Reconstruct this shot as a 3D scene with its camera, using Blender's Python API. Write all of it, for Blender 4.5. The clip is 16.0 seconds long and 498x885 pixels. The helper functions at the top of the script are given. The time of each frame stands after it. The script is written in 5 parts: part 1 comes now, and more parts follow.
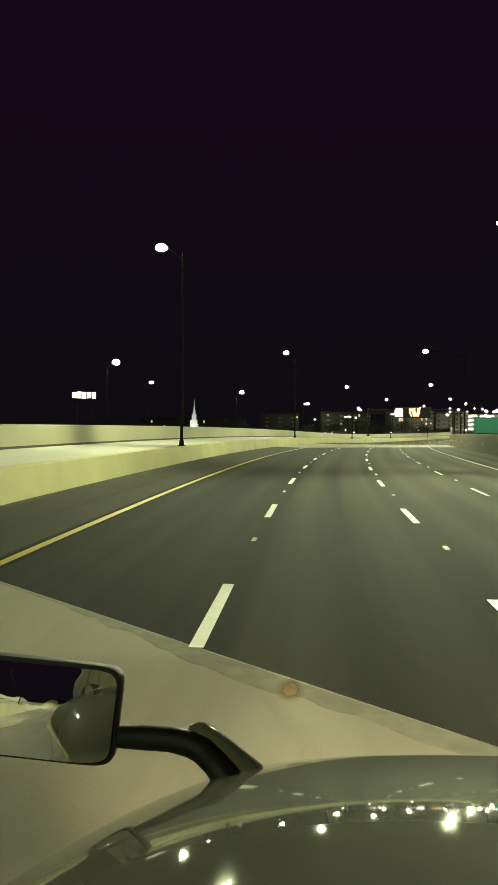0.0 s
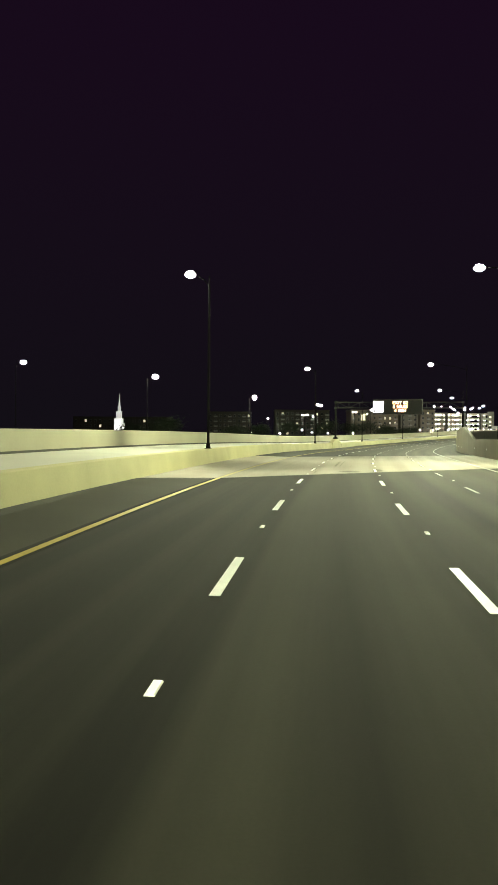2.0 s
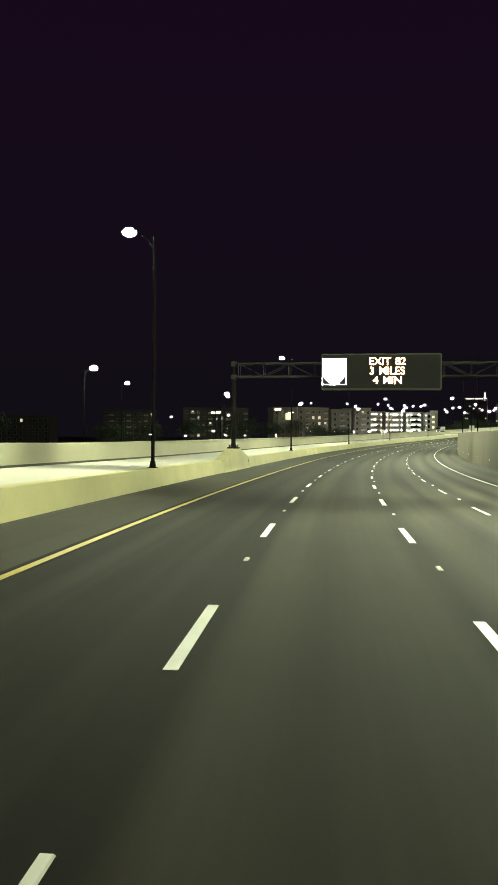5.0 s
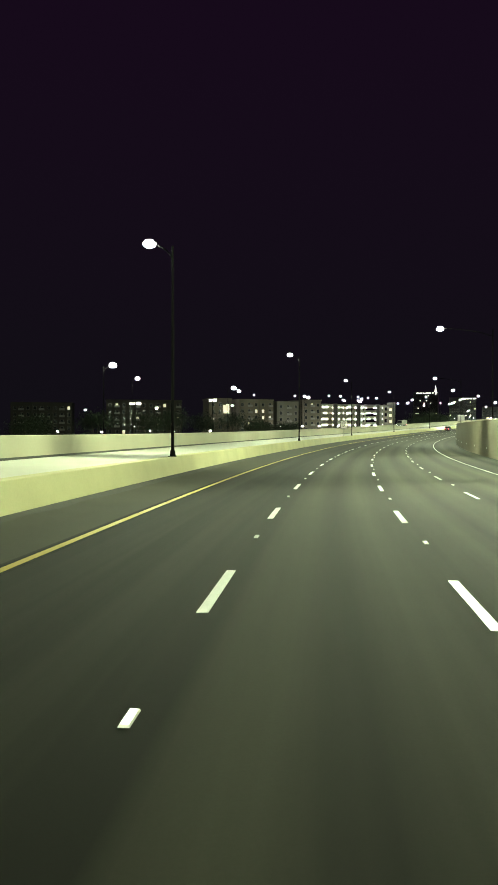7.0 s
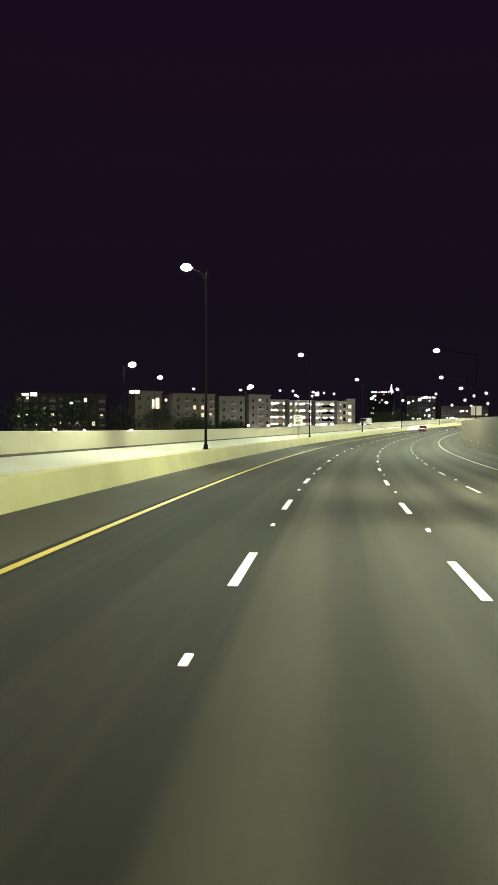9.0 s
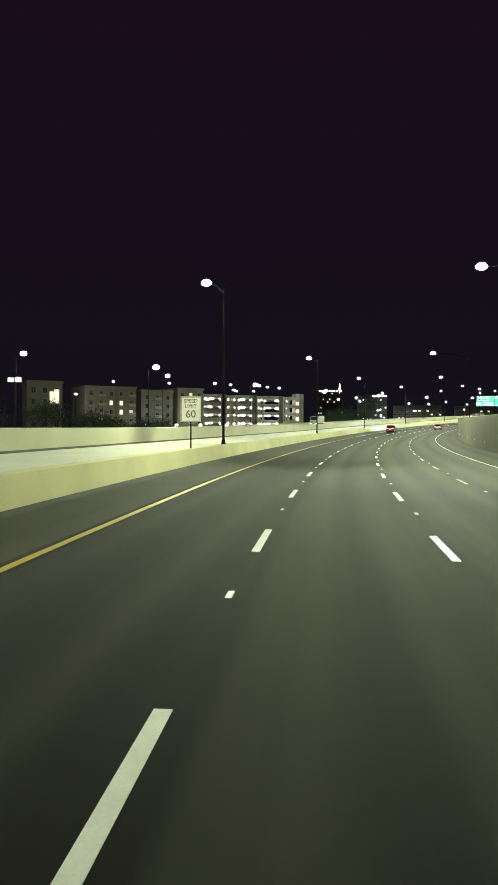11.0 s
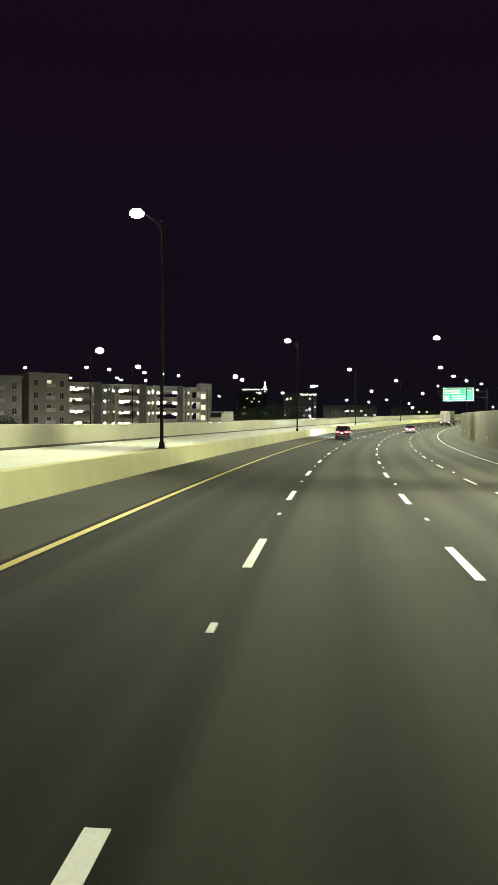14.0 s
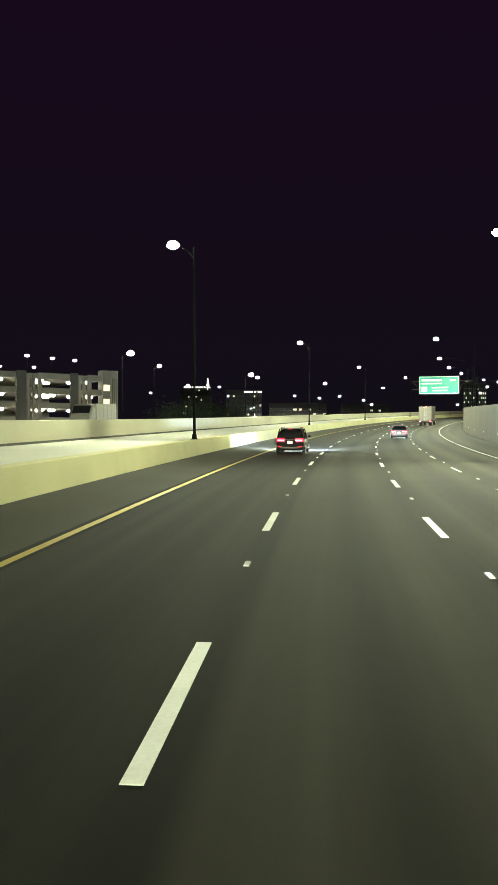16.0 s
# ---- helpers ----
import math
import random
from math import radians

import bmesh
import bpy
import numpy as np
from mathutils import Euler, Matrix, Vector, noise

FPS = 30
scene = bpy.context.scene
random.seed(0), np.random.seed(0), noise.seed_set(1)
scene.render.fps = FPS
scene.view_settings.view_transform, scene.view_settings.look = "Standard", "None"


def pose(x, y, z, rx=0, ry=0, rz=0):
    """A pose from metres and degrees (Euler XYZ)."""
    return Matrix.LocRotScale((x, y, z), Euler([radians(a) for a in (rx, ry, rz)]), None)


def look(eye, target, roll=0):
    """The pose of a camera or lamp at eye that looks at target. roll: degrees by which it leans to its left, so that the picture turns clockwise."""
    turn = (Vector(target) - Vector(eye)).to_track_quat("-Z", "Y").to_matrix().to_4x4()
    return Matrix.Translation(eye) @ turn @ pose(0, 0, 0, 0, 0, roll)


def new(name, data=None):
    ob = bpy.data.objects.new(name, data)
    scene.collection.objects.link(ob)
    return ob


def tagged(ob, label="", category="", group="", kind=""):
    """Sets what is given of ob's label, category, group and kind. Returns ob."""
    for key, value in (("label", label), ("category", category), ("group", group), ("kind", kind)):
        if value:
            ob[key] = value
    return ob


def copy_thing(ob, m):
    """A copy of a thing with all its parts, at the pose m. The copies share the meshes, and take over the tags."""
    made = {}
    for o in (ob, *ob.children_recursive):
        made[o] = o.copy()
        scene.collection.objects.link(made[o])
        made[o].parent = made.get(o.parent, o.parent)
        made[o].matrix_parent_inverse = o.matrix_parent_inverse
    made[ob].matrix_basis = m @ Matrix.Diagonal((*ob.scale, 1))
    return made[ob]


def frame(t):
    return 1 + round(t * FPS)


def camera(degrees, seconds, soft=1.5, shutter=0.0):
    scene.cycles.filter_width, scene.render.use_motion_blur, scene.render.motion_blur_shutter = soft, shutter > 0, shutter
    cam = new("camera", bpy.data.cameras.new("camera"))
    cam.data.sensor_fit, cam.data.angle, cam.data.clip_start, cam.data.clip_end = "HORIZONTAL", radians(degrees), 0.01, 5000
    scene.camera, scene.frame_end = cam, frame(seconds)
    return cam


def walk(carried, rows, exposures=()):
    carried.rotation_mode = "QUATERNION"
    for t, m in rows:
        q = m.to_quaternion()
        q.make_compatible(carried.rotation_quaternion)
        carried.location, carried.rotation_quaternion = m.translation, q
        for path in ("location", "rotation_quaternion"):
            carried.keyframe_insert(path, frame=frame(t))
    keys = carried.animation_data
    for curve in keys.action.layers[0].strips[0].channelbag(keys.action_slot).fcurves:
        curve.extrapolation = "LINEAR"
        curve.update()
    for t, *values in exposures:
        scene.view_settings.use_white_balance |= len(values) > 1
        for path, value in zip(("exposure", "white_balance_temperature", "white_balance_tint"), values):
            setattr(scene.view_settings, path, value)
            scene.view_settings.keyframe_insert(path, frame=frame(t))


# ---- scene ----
cam = camera(33.83, 16.0, soft=1.6)
# seconds, place in metres, turn in degrees
ROWS = (
    (0.0, 1.999, 40.273, 3.887, 89.386, -0.572, 1.489),
    (0.5, 2.678, 54.391, 4.015, 89.284, -0.741, 0.871),
    (1.0, 3.822, 69.001, 4.158, 89.309, -1.000, 0.194),
    (1.5, 5.072, 83.531, 4.319, 89.316, -0.814, -0.652),
    (2.0, 6.586, 98.324, 4.416, 89.406, -0.463, -1.603),
    (2.5, 8.305, 112.930, 4.538, 89.433, -0.319, -2.445),
    (3.0, 10.176, 127.305, 4.563, 89.513, -0.372, -3.371),
    (3.5, 12.244, 141.604, 4.611, 89.436, -0.553, -4.410),
    (4.0, 14.823, 156.049, 4.699, 89.421, -0.586, -5.248),
    (4.5, 17.499, 170.660, 4.669, 89.527, -0.559, -6.067),
    (5.0, 20.340, 185.186, 4.605, 89.593, -0.473, -6.914),
    (5.5, 23.374, 199.615, 4.490, 89.618, -0.357, -7.794),
    (6.0, 26.636, 213.934, 4.360, 89.600, -0.237, -8.710),
    (6.5, 30.153, 228.128, 4.200, 89.537, -0.144, -9.653),
    (7.0, 33.923, 242.193, 4.115, 89.429, -0.076, -10.604),
    (7.5, 37.872, 256.130, 4.052, 89.368, -0.012, -11.437),
    (8.0, 42.076, 270.456, 4.114, 89.418, -0.214, -12.208),
    (8.5, 46.555, 284.797, 4.152, 89.445, -0.301, -13.055),
    (9.0, 51.180, 298.768, 4.200, 89.446, -0.273, -13.926),
    (9.5, 55.961, 312.468, 4.261, 89.438, -0.202, -14.820),
    (10.0, 60.914, 325.993, 4.337, 89.436, -0.158, -15.732),
    (10.5, 66.062, 339.439, 4.431, 89.456, -0.212, -16.666),
    (11.0, 71.405, 352.800, 4.542, 89.498, -0.365, -17.649),
    (11.5, 77.075, 366.188, 4.671, 89.568, -0.369, -18.587),
    (12.0, 82.973, 379.352, 4.813, 89.515, -0.276, -19.425),
    (12.5, 89.027, 392.505, 4.969, 89.538, -0.194, -20.236),
    (13.0, 95.129, 405.579, 5.137, 89.554, -0.277, -21.312),
    (13.5, 101.620, 418.569, 5.322, 89.585, -0.378, -21.950),
    (14.0, 108.399, 431.847, 5.530, 89.639, -0.446, -22.758),
    (14.5, 115.252, 444.829, 5.754, 89.669, -0.415, -23.639),
    (15.0, 121.941, 456.941, 5.985, 89.629, -0.222, -24.543),
    (15.5, 128.990, 469.292, 6.242, 89.669, -0.246, -25.477),
    (16.0, 136.178, 481.560, 6.522, 89.648, -0.252, -26.415),
)
# seconds, stops and white balance as the film camera sets them
walk(cam, [(r[0], pose(*r[1:])) for r in ROWS], ((0.0, -0.48, 7300, 1), (1.0, -0.33, 7000, 8), (2.0, -0.15, 6800, 13), (2.5, -0.28, 7200, -3), (3.0, -0.42, 7200, 4), (3.5, -0.3, 6500, 13), (4.2, -0.2, 6500, 7), (6.4, -0.35, 6700, 20), (7.0, -0.2, 6500, 0), (7.6, -0.2, 6500, 0),
                                               (8.2, 0.0, 6500, 11), (10.4, 0.0, 6100, 19), (11.0, 0.0, 6350, 7), (11.5, -0.22, 7000, 7), (12.0, -0.15, 6500, 13), (13.0, -0.1, 6200, 15), (14.0, -0.25, 6500, 18), (14.5, -0.18, 6400, 20), (15.5, -0.18, 6300, 21), (16.0, -0.2, 6500, 13)))

# ---- light ----
world = bpy.data.worlds.new("night_sky")
scene.world = world
world.use_nodes = True
wn = world.node_tree.nodes
wn["Background"].inputs[1].default_value = 0.028
up = wn.new("ShaderNodeTexCoord")
height = wn.new("ShaderNodeSeparateXYZ")
ramp = wn.new("ShaderNodeValToRGB")          # faint town glow low down, purple night above
ramp.color_ramp.elements[0].position, ramp.color_ramp.elements[0].color = 0.02, (0.24, 0.19, 0.32, 1)
ramp.color_ramp.elements[1].position, ramp.color_ramp.elements[1].color = 0.45, (0.34, 0.13, 0.44, 1)
world.node_tree.links.new(up.outputs["Generated"], height.inputs[0])
world.node_tree.links.new(height.outputs["Z"], ramp.inputs[0])
world.node_tree.links.new(ramp.outputs[0], wn["Background"].inputs[0])
LAMP_COLOUR = (0.90, 1.0, 0.64)
LAMP_WATTS = 66000.0

# ---- the line of the road: bend and grade along its length ----
KNOTS = np.arange(-20, 640, 60.0)
BEND = np.array([886, 1067, 1188, 990, 1115, 1091, 1018, 1125, 937, 1101, 1225]) * 1e-6
SAG = np.array([-154, -203, -943, -1325, 334, 399, 902, 585, 952, 1179, 753]) * 1e-7
GRID = np.arange(-120, 1102, 2.0)
_bend = np.interp(GRID, KNOTS, BEND)
_sag = np.where((GRID > -21) & (GRID < 700), np.interp(GRID, KNOTS, SAG), 0.0)
_turn = np.cumsum(_bend) * 2
_turn -= np.interp(0, GRID, _turn)
_px = np.cumsum(np.sin(_turn)) * 2
_py = np.cumsum(np.cos(_turn)) * 2
_px -= np.interp(0, GRID, _px)
_py -= np.interp(0, GRID, _py)
_grade = np.cumsum(_sag) * 2
_grade -= np.interp(200, GRID, _grade)
_pz = np.cumsum(_grade) * 2
_pz -= np.interp(0, GRID, _pz)
# the approach to the bridge lies higher and falls away towards the bend
RISE_S = np.arange(30, 351, 32.0)
RISE = np.array([1.0, 0.95, 0.88, 0.78, 0.68, 0.55, 0.26, -0.01, 0.0, 0.0, 0.0])
_rise = np.interp(GRID, RISE_S, RISE)
for _ in range(2):
    _rise = np.convolve(np.pad(_rise, 10, mode="edge"), np.ones(21) / 21, "valid")
_pz += _rise


def turn_at(s):
    return float(np.interp(s, GRID, _turn))


def road(s, u, h=0.0):
    """A place s metres along the road, u to its right, h above it."""
    a = turn_at(s)
    return Vector((np.interp(s, GRID, _px) + u * math.cos(a), np.interp(s, GRID, _py) - u * math.sin(a), np.interp(s, GRID, _pz) + h))


def road_pose(s, u, h=0.0, spin=0.0):
    """The pose of a thing that faces along the road: x right, y ahead."""
    slope = math.atan(float(np.interp(s + 2, GRID, _pz) - np.interp(s - 2, GRID, _pz)) / 4)
    return Matrix.Translation(road(s, u, h)) @ Euler((slope, 0, -turn_at(s))).to_matrix().to_4x4() @ pose(0, 0, 0, 0, 0, spin)


# ---- materials ----
def mat(name, colour, rough=0.6, metal=0.0, grain=0.15, scale=8.0, stain=0.2, stain_scale=0.5, bump=0.1, emit=None, power=0.0, coat=0.0):
    m = bpy.data.materials.new(name)
    m.use_nodes = True
    nt = m.node_tree
    b = nt.nodes["Principled BSDF"]
    b.inputs["Roughness"].default_value, b.inputs["Metallic"].default_value = rough, metal
    b.inputs["Coat Weight"].default_value = coat
    tc = nt.nodes.new("ShaderNodeNewGeometry")
    fine, wide = nt.nodes.new("ShaderNodeTexNoise"), nt.nodes.new("ShaderNodeTexNoise")
    for n, s, d in ((fine, scale, 4), (wide, stain_scale, 5)):
        n.inputs["Scale"].default_value, n.inputs["Detail"].default_value = s, d
        nt.links.new(tc.outputs["Position"], n.inputs["Vector"])
    val = nt.nodes.new("ShaderNodeMath")
    val.operation = "MULTIPLY_ADD"
    val.inputs[1].default_value, val.inputs[2].default_value = grain * 2, 1 - grain
    nt.links.new(fine.outputs["Fac"], val.inputs[0])
    val2 = nt.nodes.new("ShaderNodeMath")
    val2.operation = "MULTIPLY_ADD"
    val2.inputs[1].default_value, val2.inputs[2].default_value = stain * 2, 1 - stain
    nt.links.new(wide.outputs["Fac"], val2.inputs[0])
    mul = nt.nodes.new("ShaderNodeMath")
    mul.operation = "MULTIPLY"
    nt.links.new(val.outputs[0], mul.inputs[0])
    nt.links.new(val2.outputs[0], mul.inputs[1])
    hsv = nt.nodes.new("ShaderNodeHueSaturation")
    hsv.inputs["Color"].default_value = (*colour, 1)
    nt.links.new(mul.outputs[0], hsv.inputs["Value"])
    nt.links.new(hsv.outputs[0], b.inputs["Base Color"])
    if bump:
        bp = nt.nodes.new("ShaderNodeBump")
        bp.inputs["Strength"].default_value, bp.inputs["Distance"].default_value = bump, 0.02
        nt.links.new(fine.outputs["Fac"], bp.inputs["Height"])
        nt.links.new(bp.outputs[0], b.inputs["Normal"])
    if emit:
        b.inputs["Emission Color"].default_value, b.inputs["Emission Strength"].default_value = (*emit, 1), power
    return m


def surface(name, light, dark, rough, tracks, streak, bump, shoulder=0.35, paved_dim=0.0):
    """A road surface: wheel tracks and long streaks follow the lanes by the mesh's own map."""
    m = mat(name, light, rough, grain=0.12, scale=30, stain=0.25, stain_scale=0.25, bump=bump)
    nt = m.node_tree
    b = nt.nodes["Principled BSDF"]
    base = b.inputs["Base Color"].links[0].from_socket
    uv = nt.nodes.new("ShaderNodeUVMap")
    uv.uv_map = "lanes"
    sep = nt.nodes.new("ShaderNodeSeparateXYZ")
    nt.links.new(uv.outputs[0], sep.inputs[0])
    wave = nt.nodes.new("ShaderNodeMath")
    wave.operation = "MULTIPLY"
    wave.inputs[1].default_value = 2 * math.pi / 1.83
    nt.links.new(sep.outputs["X"], wave.inputs[0])
    cos = nt.nodes.new("ShaderNodeMath")
    cos.operation = "COSINE"
    nt.links.new(wave.outputs[0], cos.inputs[0])
    mp = nt.nodes.new("ShaderNodeMapping")
    mp.inputs["Scale"].default_value = (0.8, 0.012, 1)
    nt.links.new(uv.outputs[0], mp.inputs[0])
    nz = nt.nodes.new("ShaderNodeTexNoise")
    nz.inputs["Scale"].default_value, nz.inputs["Detail"].default_value = 1.6, 6
    nt.links.new(mp.outputs[0], nz.inputs["Vector"])
    a = nt.nodes.new("ShaderNodeMath")
    first = nt.nodes.new("ShaderNodeMapRange")     # the newer first lane and the shoulder show fainter tracks
    first.inputs[1].default_value, first.inputs[2].default_value = 0.22, 0.95
    nt.links.new(sep.outputs["X"], first.inputs[0])
    depth = nt.nodes.new("ShaderNodeMath")
    depth.operation = "MULTIPLY_ADD"
    depth.inputs[1].default_value, depth.inputs[2].default_value = tracks * 0.7, tracks * 0.3
    nt.links.new(first.outputs[0], depth.inputs[0])
    mid = nt.nodes.new("ShaderNodeMath")
    mid.operation = "MULTIPLY"
    nt.links.new(cos.outputs[0], mid.inputs[0])
    nt.links.new(depth.outputs[0], mid.inputs[1])
    a.operation = "ADD"
    a.inputs[1].default_value = 0.5 - streak * 0.5
    nt.links.new(mid.outputs[0], a.inputs[0])
    c = nt.nodes.new("ShaderNodeMath")
    c.operation, c.use_clamp = "MULTIPLY_ADD", True
    c.inputs[1].default_value = streak
    nt.links.new(nz.outputs["Fac"], c.inputs[0])
    nt.links.new(a.outputs[0], c.inputs[2])
    edge = nt.nodes.new("ShaderNodeMath")          # the paler shoulder beyond the yellow line
    edge.operation = "LESS_THAN"
    edge.inputs[1].default_value = -4.25
    nt.links.new(sep.outputs["X"], edge.inputs[0])
    pale = nt.nodes.new("ShaderNodeMath")
    pale.operation, pale.use_clamp = "MULTIPLY_ADD", True
    pale.inputs[1].default_value = -shoulder
    nt.links.new(edge.outputs[0], pale.inputs[0])
    nt.links.new(c.outputs[0], pale.inputs[2])
    lane = nt.nodes.new("ShaderNodeMapRange")      # first lane: later, darker paving, deepened for its weak light, to its worn seam
    for k, v in enumerate((0.26, 0.46, 1.0, 0.0)):
        lane.inputs[k + 1].default_value = v
    nt.links.new(sep.outputs["X"], lane.inputs[0])
    late = nt.nodes.new("ShaderNodeMath")
    late.operation = "SUBTRACT"
    nt.links.new(lane.outputs[0], late.inputs[0])
    nt.links.new(edge.outputs[0], late.inputs[1])
    fresh = nt.nodes.new("ShaderNodeMath")
    fresh.operation, fresh.use_clamp = "MULTIPLY_ADD", True
    fresh.inputs[1].default_value = paved_dim
    nt.links.new(late.outputs[0], fresh.inputs[0])
    nt.links.new(pale.outputs[0], fresh.inputs[2])
    c = fresh
    mx = nt.nodes.new("ShaderNodeMix")
    mx.data_type = "RGBA"
    mx.inputs["B"].default_value = (*dark, 1)
    nt.links.new(c.outputs[0], mx.inputs["Factor"])
    nt.links.new(base, mx.inputs["A"])
    nt.links.new(mx.outputs["Result"], b.inputs["Base Color"])
    return m


def glow(name, colour, power):
    return mat(name, colour, 0.4, grain=0, stain=0, bump=0, emit=colour, power=power)


ASPHALT = surface("asphalt", (0.0405, 0.0393, 0.0290), (0.0042, 0.0039, 0.0033), 0.9, 0.23, 1.2, 0.04, 0.6, 0.42)
DECK = surface("concrete_deck", (0.315, 0.282, 0.222), (0.16, 0.143, 0.113), 0.75, 0.22, 1.0, 0.12)
# the yellow of the street light is mixed into this base colour
BARRIER = mat("lamp_tinted_concrete", (0.50, 0.475, 0.25), 0.8, grain=0.08, scale=14, stain=0.25, stain_scale=0.35, bump=0.12)
SLAB = mat("median_concrete", (0.56, 0.55, 0.48), 0.8, grain=0.08, scale=10, stain=0.15, stain_scale=0.2, bump=0.1)
WALL = mat("wall_concrete", (0.36, 0.345, 0.25), 0.85, grain=0.07, scale=9, stain=0.2, stain_scale=0.2, bump=0.1)


def stain(name, colour, cover, scale):
    """Dirt on the road that thins out to the rim of its patch and lies unevenly."""
    m = mat(name, colour, 0.85, grain=0.3, scale=8, stain=0.3, stain_scale=2, bump=0)
    nt = m.node_tree
    uv, far, rim = nt.nodes.new("ShaderNodeUVMap"), nt.nodes.new("ShaderNodeVectorMath"), nt.nodes.new("ShaderNodeMapRange")
    uv.uv_map, far.operation = "stain", "LENGTH"
    rim.interpolation_type = "SMOOTHSTEP"
    for k, v in enumerate((1.0, 0.25, 0.0, 1.0)):
        rim.inputs[k + 1].default_value = v
    nt.links.new(uv.outputs[0], far.inputs[0])
    nt.links.new(far.outputs["Value"], rim.inputs[0])
    place, blotch, spread = nt.nodes.new("ShaderNodeNewGeometry"), nt.nodes.new("ShaderNodeTexNoise"), nt.nodes.new("ShaderNodeMapRange")
    blotch.inputs["Scale"].default_value, blotch.inputs["Detail"].default_value = scale, 5
    for k, v in enumerate((0.3, 0.62, cover * 0.35, cover)):
        spread.inputs[k + 1].default_value = v
    nt.links.new(place.outputs["Position"], blotch.inputs["Vector"])
    nt.links.new(blotch.outputs["Fac"], spread.inputs[0])
    both, clear, mix = nt.nodes.new("ShaderNodeMath"), nt.nodes.new("ShaderNodeBsdfTransparent"), nt.nodes.new("ShaderNodeMixShader")
    both.operation = "MULTIPLY"
    nt.links.new(rim.outputs[0], both.inputs[0])
    nt.links.new(spread.outputs[0], both.inputs[1])
    nt.links.new(both.outputs[0], mix.inputs[0])
    nt.links.new(clear.outputs[0], mix.inputs[1])
    nt.links.new(nt.nodes["Principled BSDF"].outputs[0], mix.inputs[2])
    nt.links.new(mix.outputs[0], nt.nodes["Material Output"].inputs["Surface"])
    return m


SMEAR = stain("tyre_smear", (0.075, 0.068, 0.052), 0.34, 0.8)
OIL = stain("oil_stain", (0.05, 0.046, 0.036), 0.62, 0.7)
RUST = stain("rust_stain", (0.27, 0.16, 0.06), 0.75, 2.0)
GRIT = mat("joint_grit", (0.185, 0.172, 0.138), 0.9, grain=0.4, scale=5, stain=0.4, stain_scale=1.2, bump=0.1)
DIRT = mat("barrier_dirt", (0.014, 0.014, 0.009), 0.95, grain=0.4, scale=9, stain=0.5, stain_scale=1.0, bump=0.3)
GAP_SHADE = mat("gap_shade", (0.05, 0.05, 0.045), 0.9)
TAR = mat("tar_seam", (0.004, 0.004, 0.0035), 0.9, bump=0)
SOUND = mat("wall_panel_concrete", (0.135, 0.120, 0.074), 0.85, grain=0.12, scale=6, stain=0.25, stain_scale=0.3, bump=0.2)
WHITE_PAINT = mat("white_road_paint", (0.74, 0.74, 0.71), 0.55, grain=0.16, scale=25, stain=0.16, stain_scale=2, bump=0.1)
WORN_PAINT = mat("worn_white_road_paint", (0.42, 0.42, 0.39), 0.65, grain=0.3, scale=18, stain=0.3, stain_scale=2, bump=0.1)
YELLOW_PAINT = mat("yellow_road_paint", (0.43, 0.315, 0.028), 0.6, grain=0.15, scale=20, stain=0.15, stain_scale=0.8, bump=0.1)
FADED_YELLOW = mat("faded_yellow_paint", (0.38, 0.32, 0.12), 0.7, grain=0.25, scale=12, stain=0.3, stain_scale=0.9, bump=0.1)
BLACK_PAINT = mat("black_road_paint", (0.010, 0.010, 0.008), 0.85, bump=0)
REFLECTOR = mat("marker_reflector", (0.85, 0.85, 0.80), 0.25, grain=0, stain=0, bump=0)
GRASS = mat("dark_grass", (0.035, 0.05, 0.02), 0.95, grain=0.4, scale=3, stain=0.4, stain_scale=0.05, bump=0.5)
BRONZE = mat("dark_bronze_steel", (0.005, 0.005, 0.005), 0.9, metal=0.0, grain=0.1)
GALV = mat("galvanised_steel", (0.42, 0.43, 0.43), 0.45, metal=0.8, grain=0.15, scale=12)
BRONZE.node_tree.nodes["Principled BSDF"].inputs["Specular IOR Level"].default_value = 0.15
LENS = glow("lamp_lens", (1.0, 0.99, 0.90), 160.0)

for m in (BLACK_PAINT, TAR):
    m.node_tree.nodes["Principled BSDF"].inputs["Specular IOR Level"].default_value = 0.04
ASPHALT.node_tree.nodes["Principled BSDF"].inputs["Specular IOR Level"].default_value = 0.12


# ---- building helpers ----
def box(bm, c, size, rot=None):
    """A box with its centre at c."""
    m = Matrix.Translation(c)
    if rot is not None:
        m = m @ rot
    bmesh.ops.create_cube(bm, size=1, matrix=m @ Matrix.Diagonal((*size, 1)))


def rod(bm, a, b, ra, rb=None, n=12, caps=True):
    """A round bar from a to b."""
    a, b = Vector(a), Vector(b)
    d = b - a
    q = d.to_track_quat("Z", "Y").to_matrix().to_4x4()
    bmesh.ops.create_cone(bm, cap_ends=caps, segments=n, radius1=ra, radius2=ra if rb is None else rb, depth=d.length, matrix=Matrix.Translation((a + b) / 2) @ q)


def bevel(bm, width, seg=2):
    bmesh.ops.bevel(bm, geom=bm.edges[:], offset=width, segments=seg, affect="EDGES", clamp_overlap=True)


def link_mesh(name, bm, material, smooth=False):
    me = bpy.data.meshes.new(name)
    bm.to_mesh(me)
    bm.free()
    if smooth:
        me.polygons.foreach_set("use_smooth", [True] * len(me.polygons))
        me.set_sharp_from_angle(angle=radians(40))
    for m in material if isinstance(material, (list, tuple)) else [material]:
        me.materials.append(m)
    return new(name, me)


def part(name, bm, material, parent, label="", smooth=False):
    ob = link_mesh(name, bm, material, smooth)
    ob.parent = parent
    if label:
        ob["label"] = label
    return ob


